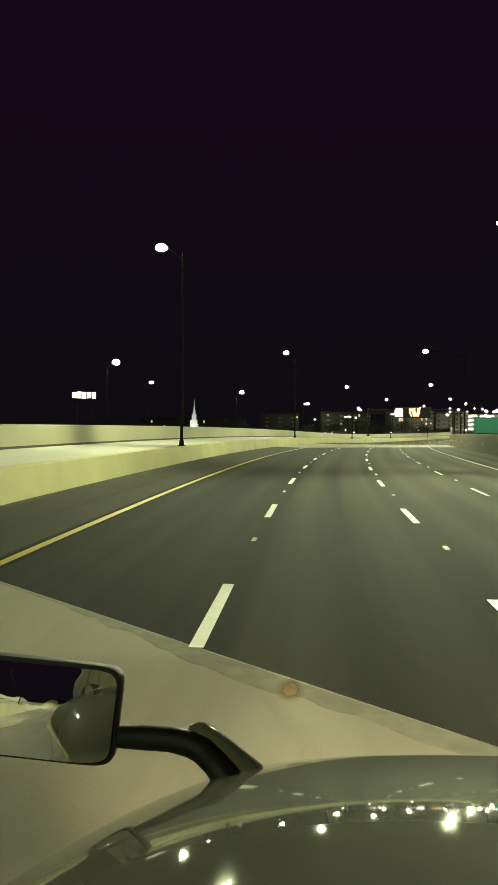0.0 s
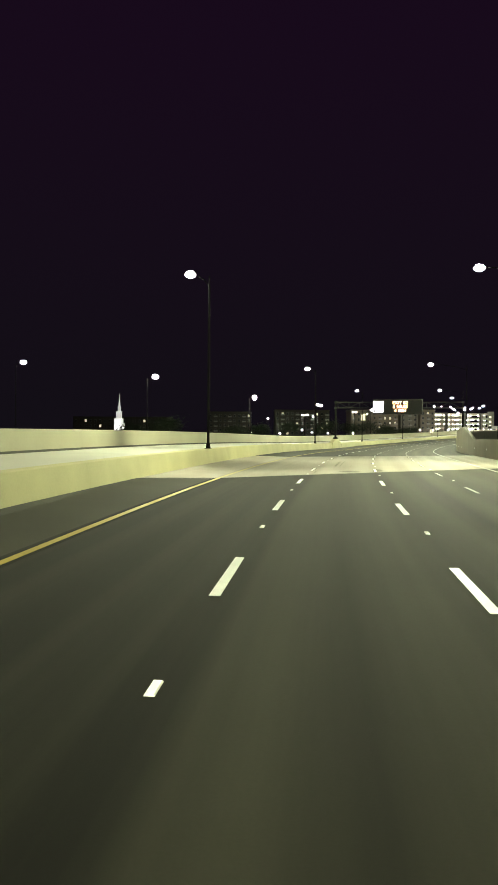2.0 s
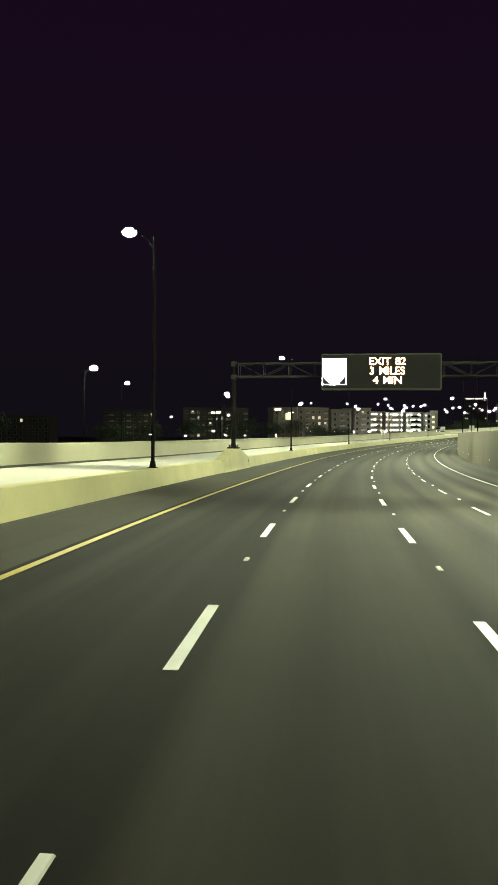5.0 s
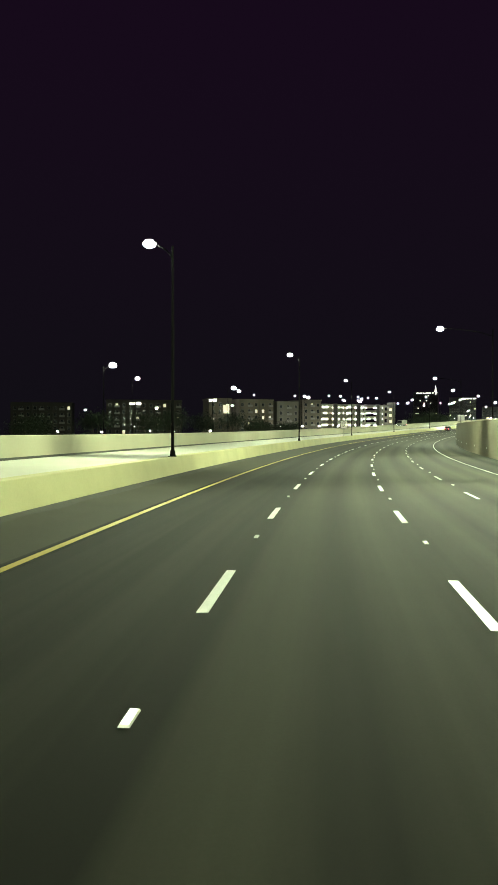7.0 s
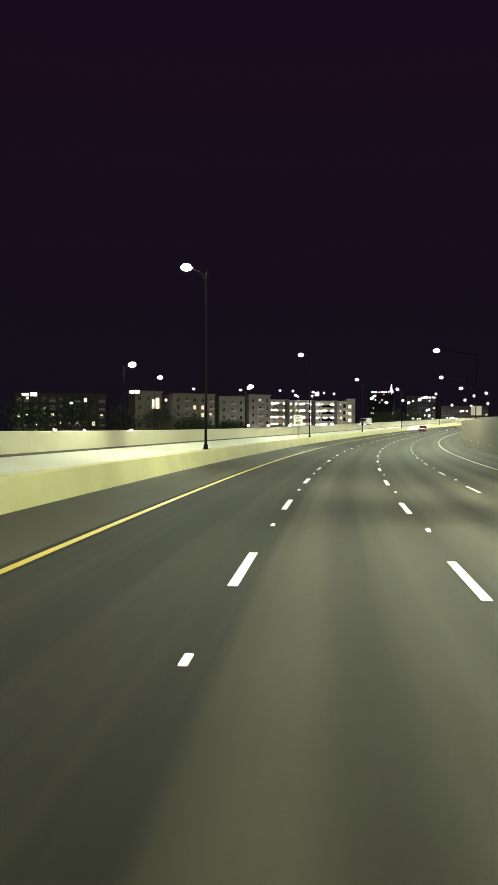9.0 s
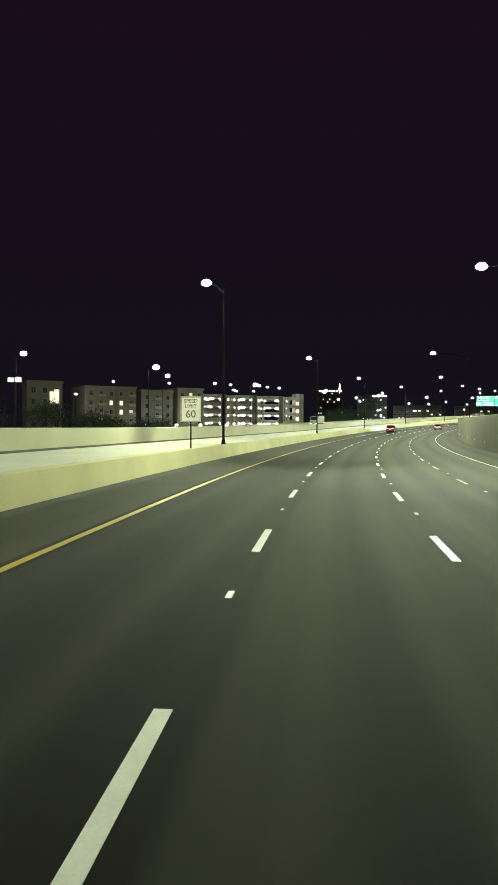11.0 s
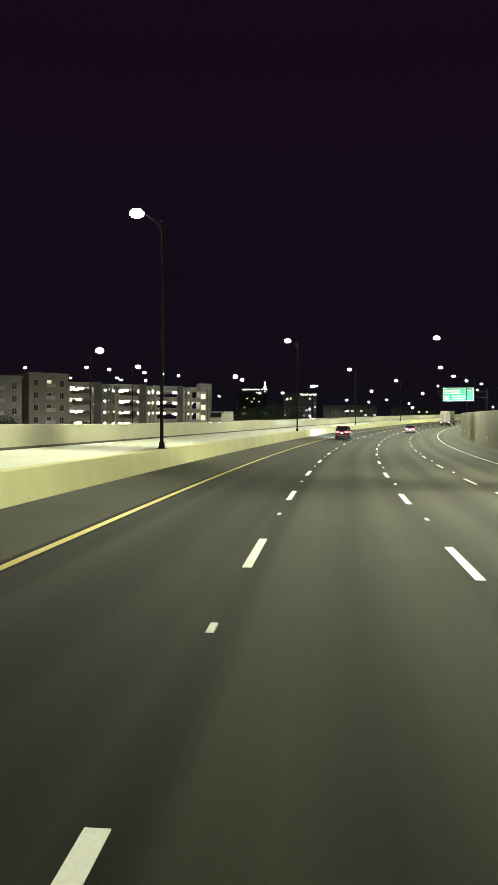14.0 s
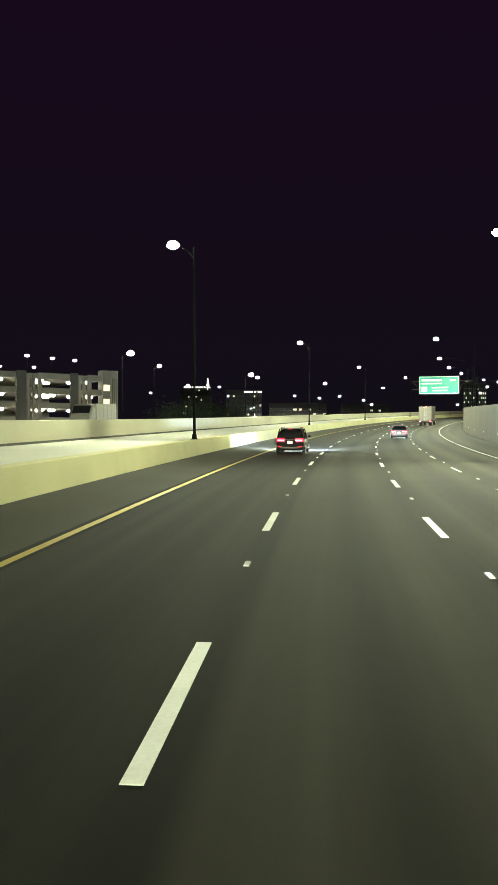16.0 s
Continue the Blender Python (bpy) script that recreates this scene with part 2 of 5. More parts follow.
def thing(name, m, label, category, group="", kind=""):
    ob = new(name)
    ob.matrix_basis = m
    return tagged(ob, label, category, group, kind)


def sweep(name, profile, s0, s1, material, step=4.0, closed=True, skew=(0.0, 0.0), parent=None):
    """A profile of (u, h) drawn along the road. skew: metres that the two ends shift ahead for each metre to the right."""
    n = max(2, int(math.ceil((s1 - s0) / step)) + 1)
    verts, uvs = [], []
    for i in range(n):
        f = i / (n - 1)
        for u, h in profile:
            s = s0 + (s1 - s0) * f + u * (skew[0] * (1 - f) + skew[1] * f)
            verts.append(road(s, u, h))
            uvs.append((u, s))
    k = len(profile)
    faces = []
    for i in range(n - 1):
        for j in range(k if closed else k - 1):
            a, b = i * k + j, i * k + (j + 1) % k
            faces.append((a, a + k, b + k, b))
    if closed:
        faces.append(tuple(range(k)))
        faces.append(tuple(range(n * k - 1, (n - 1) * k - 1, -1)))
    me = bpy.data.meshes.new(name)
    me.from_pydata(verts, [], faces)
    layer = me.uv_layers.new(name="lanes")
    idx = np.empty(len(me.loops), dtype=np.int32)
    me.loops.foreach_get("vertex_index", idx)
    layer.data.foreach_set("uv", np.array(uvs)[idx].ravel())
    bm = bmesh.new()
    bm.from_mesh(me)
    bmesh.ops.recalc_face_normals(bm, faces=bm.faces[:])
    bm.to_mesh(me)
    bm.free()
    me.polygons.foreach_set("use_smooth", [True] * len(me.polygons))
    me.set_sharp_from_angle(angle=radians(12))
    me.materials.append(material)
    ob = new(name, me)
    if parent:
        ob.parent = parent
    return ob


def letters(name, body, size, material, parent, m, depth=0.01, bold=0.0):
    """Words as a mesh, centred, reading towards -y of m."""
    cu = bpy.data.curves.new(name, "FONT")
    cu.body, cu.size, cu.align_x, cu.align_y, cu.extrude = body, size, "CENTER", "CENTER", depth
    cu.offset = bold
    tmp = new("tmp", cu)
    bpy.context.view_layer.update()
    me = bpy.data.meshes.new_from_object(tmp.evaluated_get(bpy.context.evaluated_depsgraph_get()))
    bpy.data.objects.remove(tmp)
    me.materials.clear()
    me.materials.append(material)
    ob = new(name, me)
    ob.parent = parent
    ob.matrix_basis = m @ pose(0, 0, 0, 90)
    return ob


# ---- ground and road ----
S0, S1 = -60.0, 1000.0
bm = bmesh.new()
bmesh.ops.create_grid(bm, x_segments=40, y_segments=40, size=4000, matrix=Matrix.Translation((200, 400, -2.5)))
tagged(link_mesh("ground", bm, GRASS), "dark grassy ground reaching to the horizon", "ground", kind="structure")

SKEW = 1.02
J = (48.9, 141.6, 180.6)          # skewed deck joints where they cross the first lane line
LEFT, RIGHT = -7.75, 14.9


def road_piece(s0, s1, material, skew, label):
    ob = sweep("road", [(LEFT, 0.16), (-7.25, 0.14), (-4.3, 0), (-3.97, 0), (0, 0), (3.66, 0), (7.3, 0), (10.7, 0), (RIGHT, 0), (RIGHT, -0.9), (LEFT, -0.9)], s0, s1, material, 3.0, skew=skew)
    return tagged(ob, label, "road", kind="structure")


road_deck = road_piece(S0, J[0] - 0.03, DECK, (0, -0.95), "pale concrete bridge deck of the motorway")
road_main = road_piece(J[0], J[1], ASPHALT, (-0.95, SKEW), "dark worn asphalt motorway with wheel tracks")
road_bridge = road_piece(J[1] + 0.03, J[2], DECK, (SKEW, SKEW), "pale concrete bridge deck with skewed joints")
road_far = road_piece(J[2] + 0.03, S1, ASPHALT, (SKEW, 0), "dark worn asphalt motorway on a long bend")


def surface_of(s, u):
    if s < J[0] - 0.95 * u:
        return road_deck
    if s < J[1] + SKEW * u:
        return road_main
    return road_bridge if s < J[2] + SKEW * u else road_far


# lane dashes, 3.4 m long, every 12.19 m, and the raised markers between them
bm = bmesh.new()
box(bm, (0, 1.55, 0.004), (0.16, 3.40, 0.008))
DASH = bpy.data.meshes.new("lane_dash")
bm.to_mesh(DASH)
bm.free()
DASH.materials.append(WHITE_PAINT)
bm = bmesh.new()
box(bm, (0, 1.55, 0.004), (0.12, 3.40, 0.008))
OUTER_DASH = bpy.data.meshes.new("lane_dash")
bm.to_mesh(OUTER_DASH)
bm.free()
OUTER_DASH.materials.append(WORN_PAINT)
bm = bmesh.new()
for x in (-0.099, 0.099):
    box(bm, (x, 1.55, 0.003), (0.032, 3.40, 0.006))
EDGES = bpy.data.meshes.new("contrast_stripe")
bm.to_mesh(EDGES)
bm.free()
EDGES.materials.append(BLACK_PAINT)
bm = bmesh.new()
box(bm, (0, 0, 0.01), (0.10, 0.42, 0.02))
for v in bm.verts:
    if v.co.z > 0.01:
        v.co.x *= 0.8
        v.co.y *= 0.92
MARK = bpy.data.meshes.new("raised_marker")
bm.to_mesh(MARK)
bm.free()
MARK.materials.append(REFLECTOR)
for u, first in ((0.0, 24.63), (3.66, 23.98), (6.97, 20.3)):
    for k in range(-3, 56):
        s = first + 12.192 * k
        host = surface_of(s, u)
        d = new("lane_dash", OUTER_DASH if u > 6 else DASH)
        d.parent, d.matrix_basis = host, road_pose(s, u, 0.004)
        if host in (road_bridge, road_deck):
            e = new("contrast_stripe", EDGES)
            e.parent, e.matrix_basis = host, road_pose(s, u, 0.004)
        if k < 52 and host is not road_deck:
            r = new("raised_marker", MARK)
            r.parent, r.matrix_basis = host, road_pose(s + 8.0, u + (0.1 if u > 3 else 0.0), 0.002)

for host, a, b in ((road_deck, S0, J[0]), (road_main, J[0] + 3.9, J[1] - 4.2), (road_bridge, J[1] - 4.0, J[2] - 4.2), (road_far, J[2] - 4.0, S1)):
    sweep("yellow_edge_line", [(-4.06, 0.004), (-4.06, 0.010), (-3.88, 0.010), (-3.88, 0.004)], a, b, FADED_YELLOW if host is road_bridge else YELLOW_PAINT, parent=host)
for host, a, b in ((road_deck, S0, 38.0), (road_main, 38.2, 152.3), (road_bridge, 152.6, 191.4), (road_far, 191.6, S1)):
    sweep("white_edge_line", [(10.67, 0.004), (10.67, 0.010), (10.78, 0.010), (10.78, 0.004)], a, b, WORN_PAINT, parent=host)

for host, a, b in ((road_main, J[0] + 3.9, J[1] - 4.2), (road_far, J[2] - 4.0, S1)):
    for u, w in ((-4.115, 0.05), (-3.825, 0.05)):
        sweep("dark_line_edge", [(u - w, 0.002), (u - w, 0.006), (u + w, 0.006), (u + w, 0.002)], a, b, BLACK_PAINT, parent=host)


def patch(name, s, u, long, wide, material, host, drift=0.0):
    """A flat stain on the road that fades out to its rim; it may drift sideways as it runs on."""
    n, m, verts, faces, spots = 10, 4, [], [], []
    for i in range(n + 1):
        for k in range(m + 1):
            y, x = 2 * i / n - 1, 2 * k / m - 1
            verts.append(road(s + y * long, u + y * long * drift + x * wide, 0.004))
            spots.append((x, y))
    for i in range(n):
        for k in range(m):
            a = i * (m + 1) + k
            faces.append((a, a + 1, a + m + 2, a + m + 1))
    me = bpy.data.meshes.new(name)
    me.from_pydata(verts, [], faces)
    uv = me.uv_layers.new(name="stain")
    for loop in me.loops:
        uv.data[loop.index].uv = spots[loop.vertex_index]
    me.materials.append(material)
    new(name, me).parent = host


patch("oil_stain", 145.9, 2.2, 1.7, 0.85, OIL, road_bridge)
patch("oil_stain", 148.0, 3.86, 2.3, 0.34, OIL, road_bridge)
patch("oil_drip_track", 158.5, 1.14, 9.5, 0.15, SMEAR, road_bridge)
patch("oil_drip_track", 159.0, 1.45, 9.0, 0.07, SMEAR, road_bridge)
patch("tyre_smear", 144.6, 0.29, 1.9, 0.10, SMEAR, road_bridge)
patch("tyre_smear", 170.5, 0.0, 8.6, 0.15, SMEAR, road_bridge, 0.032)
patch("tyre_smear", 154.4, 2.18, 0.9, 0.05, SMEAR, road_bridge)
patch("tyre_smear", 168.5, 2.04, 0.6, 0.05, SMEAR, road_bridge)
patch("oil_stain", 170.2, -1.47, 0.1, 0.2, OIL, road_bridge)
patch("rust_stain", 47.6, 1.02, 0.40, 0.15, RUST, road_deck)

# dark grit carried over the deck joints, with a ragged edge
def joint_grit(at, skew, side, wide, host, seed):
    rng = random.Random(seed)
    n, verts, faces = 150, [], []
    walk_in = 0.5
    for i in range(n + 1):
        u = -6.9 + 21.2 * i / n
        walk_in = min(1.0, max(0.15, walk_in + rng.uniform(-0.22, 0.22)))
        edge = at + skew * u
        for k, h in ((0.02, 0.0035), (wide * walk_in, 0.0035), (wide * walk_in + 0.02, 0.0005)):
            verts.append(road(edge + side * k, u, h + (0.022 * max(0.0, -4.3 - u) * 2.2)))
        if i:
            a = 3 * i
            faces += [(a - 3 + k, a + k, a + k + 1, a - 2 + k) for k in range(2)]
    me = bpy.data.meshes.new("joint_grit")
    me.from_pydata(verts, [], faces)
    me.materials.append(GRIT)
    new("joint_grit", me).parent = host


joint_grit(J[0] - 0.03, -0.95, -1, 0.55, road_deck, 1)
joint_grit(J[1] + 0.03, SKEW, 1, 0.5, road_bridge, 2)
joint_grit(J[2], SKEW, -1, 0.5, road_bridge, 3)


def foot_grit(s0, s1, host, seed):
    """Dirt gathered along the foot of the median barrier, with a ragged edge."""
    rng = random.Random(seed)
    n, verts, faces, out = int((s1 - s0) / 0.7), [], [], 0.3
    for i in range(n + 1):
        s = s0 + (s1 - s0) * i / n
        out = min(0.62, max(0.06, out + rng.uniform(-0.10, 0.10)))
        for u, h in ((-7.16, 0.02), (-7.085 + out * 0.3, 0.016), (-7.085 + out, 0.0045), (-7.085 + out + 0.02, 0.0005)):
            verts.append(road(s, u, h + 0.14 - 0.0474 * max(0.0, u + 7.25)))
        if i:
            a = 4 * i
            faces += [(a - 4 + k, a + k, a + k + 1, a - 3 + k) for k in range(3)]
    me = bpy.data.meshes.new("barrier_foot_grit")
    me.from_pydata(verts, [], faces)
    me.materials.append(DIRT)
    new("barrier_foot_grit", me).parent = host


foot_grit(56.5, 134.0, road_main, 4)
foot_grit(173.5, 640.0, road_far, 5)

# median: near barrier, raised slab, back wall; then the other carriageway
def swept(name, profile, material, label, category, a=S0, b=S1):
    return tagged(sweep(name, profile, a, b, material), label, category, kind="structure")


swept("median_barrier", [(-7.70, -0.2), (-7.08, -0.2), (-7.09, 0.15), (-7.26, 1.07), (-7.30, 1.10), (-7.70, 1.10)], BARRIER, "sloped concrete median barrier, coloured with the yellow of the street light", "barrier")
swept("median_slab", [(-13.35, 0.9), (-7.70, 0.9), (-7.70, 1.085), (-13.35, 1.12)], SLAB, "pale raised concrete slab filling the median", "median")
# dark strip on the wall face, painted for the shadow gap at its foot
swept("median_seam", [(-13.379, 1.10), (-13.345, 1.10), (-13.345, 1.24), (-13.379, 1.24)], GAP_SHADE, "dark strip standing for the shaded gap at the foot of the wall", "drain")
swept("wall_back", [(-13.70, 0.4), (-13.38, 0.4), (-13.38, 2.25), (-13.42, 2.29), (-13.66, 2.29), (-13.70, 2.25)], WALL, "plain cast concrete wall behind the median", "wall")
swept("road_opposite", [(-30.5, 0.4), (-13.70, 0.4), (-13.70, 0.9), (-30.5, 0.9)], ASPHALT, "asphalt carriageway for the oncoming traffic", "road")
swept("barrier_opposite", [(-30.9, -0.6), (-30.5, -0.6), (-30.5, 1.95), (-30.6, 2.0), (-30.9, 2.0)], WALL, "concrete parapet beyond the oncoming carriageway", "barrier")
swept("embankment_wall", [(-30.9, -9.5), (-30.6, -9.5), (-30.6, 0.35), (-30.9, 0.35)], WALL, "plain retaining wall below the oncoming carriageway", "wall")

# right: low barrier, then the tall panel wall
swept("barrier_right", [(14.50, -0.2), (14.85, -0.2), (14.85, 1.80), (14.81, 1.83), (14.55, 1.83), (14.50, 1.78)], SOUND, "weathered concrete wall along the outer shoulder", "barrier", S0, 196.0)
swept("wall_right", [(14.50, -0.2), (14.85, -0.2), (14.85, 3.56), (14.81, 3.60), (14.55, 3.60), (14.50, 3.56)], SOUND, "tall weathered concrete panel wall", "wall", 212.0, S1)
swept("embankment_right", [(14.87, -9.5), (15.15, -9.5), (15.15, -0.1), (14.87, -0.1)], WALL, "plain retaining wall below the outer shoulder", "wall")
verts = [road(s, u, h) for s, top in ((196.0, 1.83), (212.0, 3.60)) for u, h in ((14.50, -0.2), (14.85, -0.2), (14.85, top), (14.50, top))]
me = bpy.data.meshes.new("wall_ramp")
me.from_pydata(verts, [], [(0, 1, 2, 3), (7, 6, 5, 4), (0, 4, 5, 1), (1, 5, 6, 2), (2, 6, 7, 3), (3, 7, 4, 0)])
me.materials.append(SOUND)
tagged(new("wall_ramp", me), "sloping step from the low wall to the tall one", "wall", kind="structure")


# ---- street lamps ----
def street_lamp(arm, height, label, group, root=0.0, glare_bowl=(0.38, 0.30, 0.24)):
    """A mast with one arm to the left (-x) or right (+x) and a flat luminaire. Base at the origin."""
    lamp = thing("street_lamp", Matrix(), label, "street lamp", group)
    bm = bmesh.new()
    box(bm, (0, 0, 0.02), (0.42, 0.42, 0.04))
    rod(bm, (0, 0, 0.04), (0, 0, 0.34), 0.17, 0.13, 16)
    part("base", bm, BRONZE, lamp)
    bm = bmesh.new()
    rod(bm, (0, 0, 0.3 - root), (0, 0, height - 0.2), 0.095, 0.055, 16)
    part("mast", bm, BRONZE, lamp, smooth=True)
    bm = bmesh.new()
    pts = [(0, 0, height - 0.9), (arm * 0.25, 0, height - 0.45), (arm * 0.65, 0, height - 0.12), (arm, 0, height)]
    for a, b in zip(pts, pts[1:]):
        rod(bm, a, b, 0.04, 0.035, 10)
    part("arm", bm, BRONZE, lamp, smooth=True)
    bm = bmesh.new()
    box(bm, (arm, 0, height + 0.03), (0.72, 0.36, 0.11))
    bevel(bm, 0.03)
    head = part("luminaire", bm, BRONZE, lamp)
    # the lens is drawn oversized so that it also carries the lamp's glare
    bm = bmesh.new()
    bmesh.ops.create_uvsphere(bm, u_segments=16, v_segments=8, radius=1, matrix=Matrix.Translation((arm, 0, height - 0.05)) @ Matrix.Diagonal((*glare_bowl, 1)))
    part("lens", bm, LENS, head, "glowing white lens, enlarged for its glare")
    return lamp


def lit_lamp(proto, m, arm, height, watts, tilt, spread=60, cone=118, across=0.0):
    """A copy of the lamp with its light, which goes mostly up and down the road."""
    ob = copy_thing(proto, m)
    for way, power, lean, wide in ((-1, 1, tilt, cone), (1, 1, tilt, cone), (0, across, 40, 128)):
        if not power:
            continue
        li = bpy.data.lights.new("street_light", "SPOT")
        li.energy, li.color, li.spot_size, li.spot_blend, li.shadow_soft_size = watts * power, LAMP_COLOUR, radians(wide), 0.9, 0.3
        lo = new("street_light", li)
        lo.parent = ob
        lo.matrix_basis = pose(arm, 0, height - 0.32, way * spread, lean)
    return ob


left_lamp = street_lamp(-1.3, 11.75, "tall dark street lamp standing on the median barrier", "median street lamps")
right_lamp = street_lamp(-5.1, 12.9, "tall dark street lamp behind the shoulder wall", "roadside street lamps", 8.0)
# the far lenses are swollen most, to imitate their bloom
far_lamp = street_lamp(1.3, 12.0, "street lamp beyond the oncoming carriageway", "far street lamps", 13.0, (0.52, 0.44, 0.36))
LAMP_S = (20.3, 88.0, 152.9, 226.5, 289.7, 356.6, 421.2, 490.0, 555.7, 623.3, 690.3, 757.3)
FAR_LAMP_S = (15.0, 82.6, 149.5, 222.0, 285.6, 351.4, 416.2, 485.6, 550.0, 618.0, 685.0, 752.0)
RIGHT_LAMP_S = (18.0, 83.5, 152.3, 221.0, 288.0, 330.0, 417.0, 483.5, 554.5, 621.0, 664.0, 700.0, 735.0, 790.0)
for s in RIGHT_LAMP_S:
    lit_lamp(right_lamp, road_pose(s, 15.25, -0.1), -5.1, 12.9, LAMP_WATTS, 8, across=0.25)
for s in LAMP_S:
    lit_lamp(left_lamp, road_pose(s, -7.36, 1.10), -1.3, 11.75, LAMP_WATTS * 0.41, 38)
for s in FAR_LAMP_S:
    if 50 < s < 700:
        lit_lamp(far_lamp, road_pose(s, -33.4, -0.6), 1.3, 12.0, LAMP_WATTS * 0.8, 0)
    else:
        copy_thing(far_lamp, road_pose(s, -33.4, -0.6))
    if s != 285.6:
        copy_thing(far_lamp, road_pose(s - 3, -54.3, 1.6))
for s in (822.0, 889.0, 955.0):
    copy_thing(left_lamp, road_pose(s, -7.36, 1.10))
    copy_thing(right_lamp, road_pose(s, 15.25, -0.1))
    copy_thing(far_lamp, road_pose(s - 3, -33.4, -0.4))
for ob in (left_lamp, right_lamp, far_lamp):
    for o in (*ob.children_recursive, ob):
        bpy.data.objects.remove(o)

# ---- more materials ----
# truss steel coloured near black, as little lamplight reaches it
DULL = mat("unlit_steel", (0.018, 0.018, 0.018), 0.7, metal=0.0, grain=0.2, scale=10)
SCUFF = mat("tyre_scuff", (0.20, 0.19, 0.11), 0.8, bump=0)
BOARD = mat("black_sign_board", (0.006, 0.006, 0.006), 0.8, grain=0.1)
HOUSING = mat("dark_sign_housing", (0.035, 0.035, 0.033), 0.7)
LED_WHITE = glow("led_white", (1.0, 0.97, 1.0), 9.0)
LED_AMBER = glow("led_amber", (1.0, 0.62, 0.36), 5.0)
SIGN_WHITE = mat("white_sign_sheet", (0.90, 0.86, 0.80), 0.45, grain=0.03, stain=0.05, bump=0)
SIGN_BLACK = mat("black_sign_letters", (0.02, 0.02, 0.02), 0.5, bump=0)
SIGN_GREEN = mat("green_sign_sheet", (0.0, 0.36, 0.24), 0.45, grain=0.03, stain=0.06, bump=0, emit=(0.0, 0.8, 0.5), power=0.0)
STUCCO = mat("grey_stucco", (0.155, 0.15, 0.13), 0.9, grain=0.08, scale=3, stain=0.2, stain_scale=0.08, bump=0.1)
# for blocks out of the lamplight: their darkness is put into the colour
UNLIT_STUCCO = mat("unlit_brown_stucco", (0.062, 0.057, 0.05), 0.9, grain=0.08, scale=3, stain=0.2, stain_scale=0.08, bump=0.1)
STUCCO2 = mat("tan_stucco", (0.165, 0.148, 0.122), 0.9, grain=0.08, scale=3, stain=0.2, stain_scale=0.08, bump=0.1)
GARAGE = mat("garage_concrete", (0.22, 0.212, 0.18), 0.9, grain=0.08, scale=3, stain=0.2, stain_scale=0.1, bump=0.1)
NIGHT_GLASS = mat("dark_curtain_wall", (0.03, 0.032, 0.035), 0.6, grain=0.1, scale=2)
DARKPANEL = mat("dark_screen_panel", (0.07, 0.07, 0.065), 0.8)
PANE = mat("dark_window_pane", (0.02, 0.025, 0.03), 0.12, grain=0, stain=0, bump=0)
PANE_LIT = glow("lit_window_pane", (1.0, 0.88, 0.62), 1.2)
FRAME = mat("window_frame", (0.25, 0.25, 0.24), 0.6)
TUBE = glow("ceiling_tube", (1.0, 0.98, 0.82), 48.0)
SHOP = glow("lit_sign_face", (1.0, 0.93, 0.82), 3.0)
FLOOD = mat("floodlit_white_stucco", (0.80, 0.80, 0.80), 0.8, grain=0.04, stain=0.1, stain_scale=0.4)
BARK = mat("bark", (0.09, 0.07, 0.05), 0.9, grain=0.3, scale=6)
LEAF = mat("leaves", (0.017, 0.031, 0.011), 0.7, grain=0.4, scale=2, stain=0.3, stain_scale=0.6, bump=0)
SUV_PAINT = mat("deep_plum_car_paint", (0.010, 0.003, 0.005), 0.5, metal=0.0, grain=0, stain=0.05, bump=0, coat=0.06)
CAR_PAINT = mat("silver_car_paint", (0.15, 0.128, 0.118), 0.4, metal=0.2, grain=0, stain=0.05, bump=0, coat=0.8)
# white paint set dark to stand for the cab's shade on the hood
TRUCK_PAINT = mat("shaded_white_truck_paint", (0.11, 0.107, 0.07), 0.65, grain=0.02, scale=3, stain=0.06, stain_scale=1.5, bump=0, coat=1.0)
TRUCK_PAINT.node_tree.nodes["Principled BSDF"].inputs["Coat Roughness"].default_value = 0.04
TRUCK_PAINT.node_tree.nodes["Principled BSDF"].inputs["Specular IOR Level"].default_value = 0.02
BOX_WHITE = mat("white_box_panels", (0.14, 0.132, 0.115), 0.5, grain=0.04, scale=3, stain=0.12, stain_scale=0.8, bump=0.05)
CAR_GLASS = mat("dark_car_glass", (0.012, 0.013, 0.015), 0.06, grain=0, stain=0, bump=0)
RUBBER = mat("tyre_rubber", (0.018, 0.018, 0.018), 0.85)
RIM = mat("alloy_rim", (0.5, 0.5, 0.5), 0.3, metal=0.9, bump=0)
TRIM = mat("black_plastic_trim", (0.008, 0.008, 0.008), 0.55)
SILVER = mat("silver_skid_plate", (0.11, 0.11, 0.10), 0.55, metal=0.3)
TAIL = glow("red_tail_light", (1.0, 0.09, 0.15), 14.0)
# faint emission replaces the light that the reflectors would throw back
RED_LENS = mat("self_lit_red_lens", (0.45, 0.01, 0.015), 0.25, bump=0, grain=0, stain=0, emit=(1, 0.03, 0.04), power=0.5)
# weak red emission imitates the glow spreading round the tail lights
RED_GLOW = mat("red_tail_halo", (0.4, 0.01, 0.02), 0.3, bump=0, grain=0, stain=0, emit=(1, 0.015, 0.03), power=1.1)
HEADLIGHT = glow("headlight", (0.95, 0.97, 1.0), 15.0)
# the plate glows by itself, for the light of a plate lamp
PLATE = mat("self_lit_plate", (0.8, 0.8, 0.8), 0.5, grain=0, stain=0, bump=0, emit=(1, 0.97, 0.9), power=0.6)
CAB_DARK = mat("cab_lining", (0.05, 0.05, 0.048), 0.8, scale=12)
for m in (TRIM, DULL, BOARD, HOUSING, CAR_GLASS, SUV_PAINT):
    m.node_tree.nodes["Principled BSDF"].inputs["Specular IOR Level"].default_value = 0.2
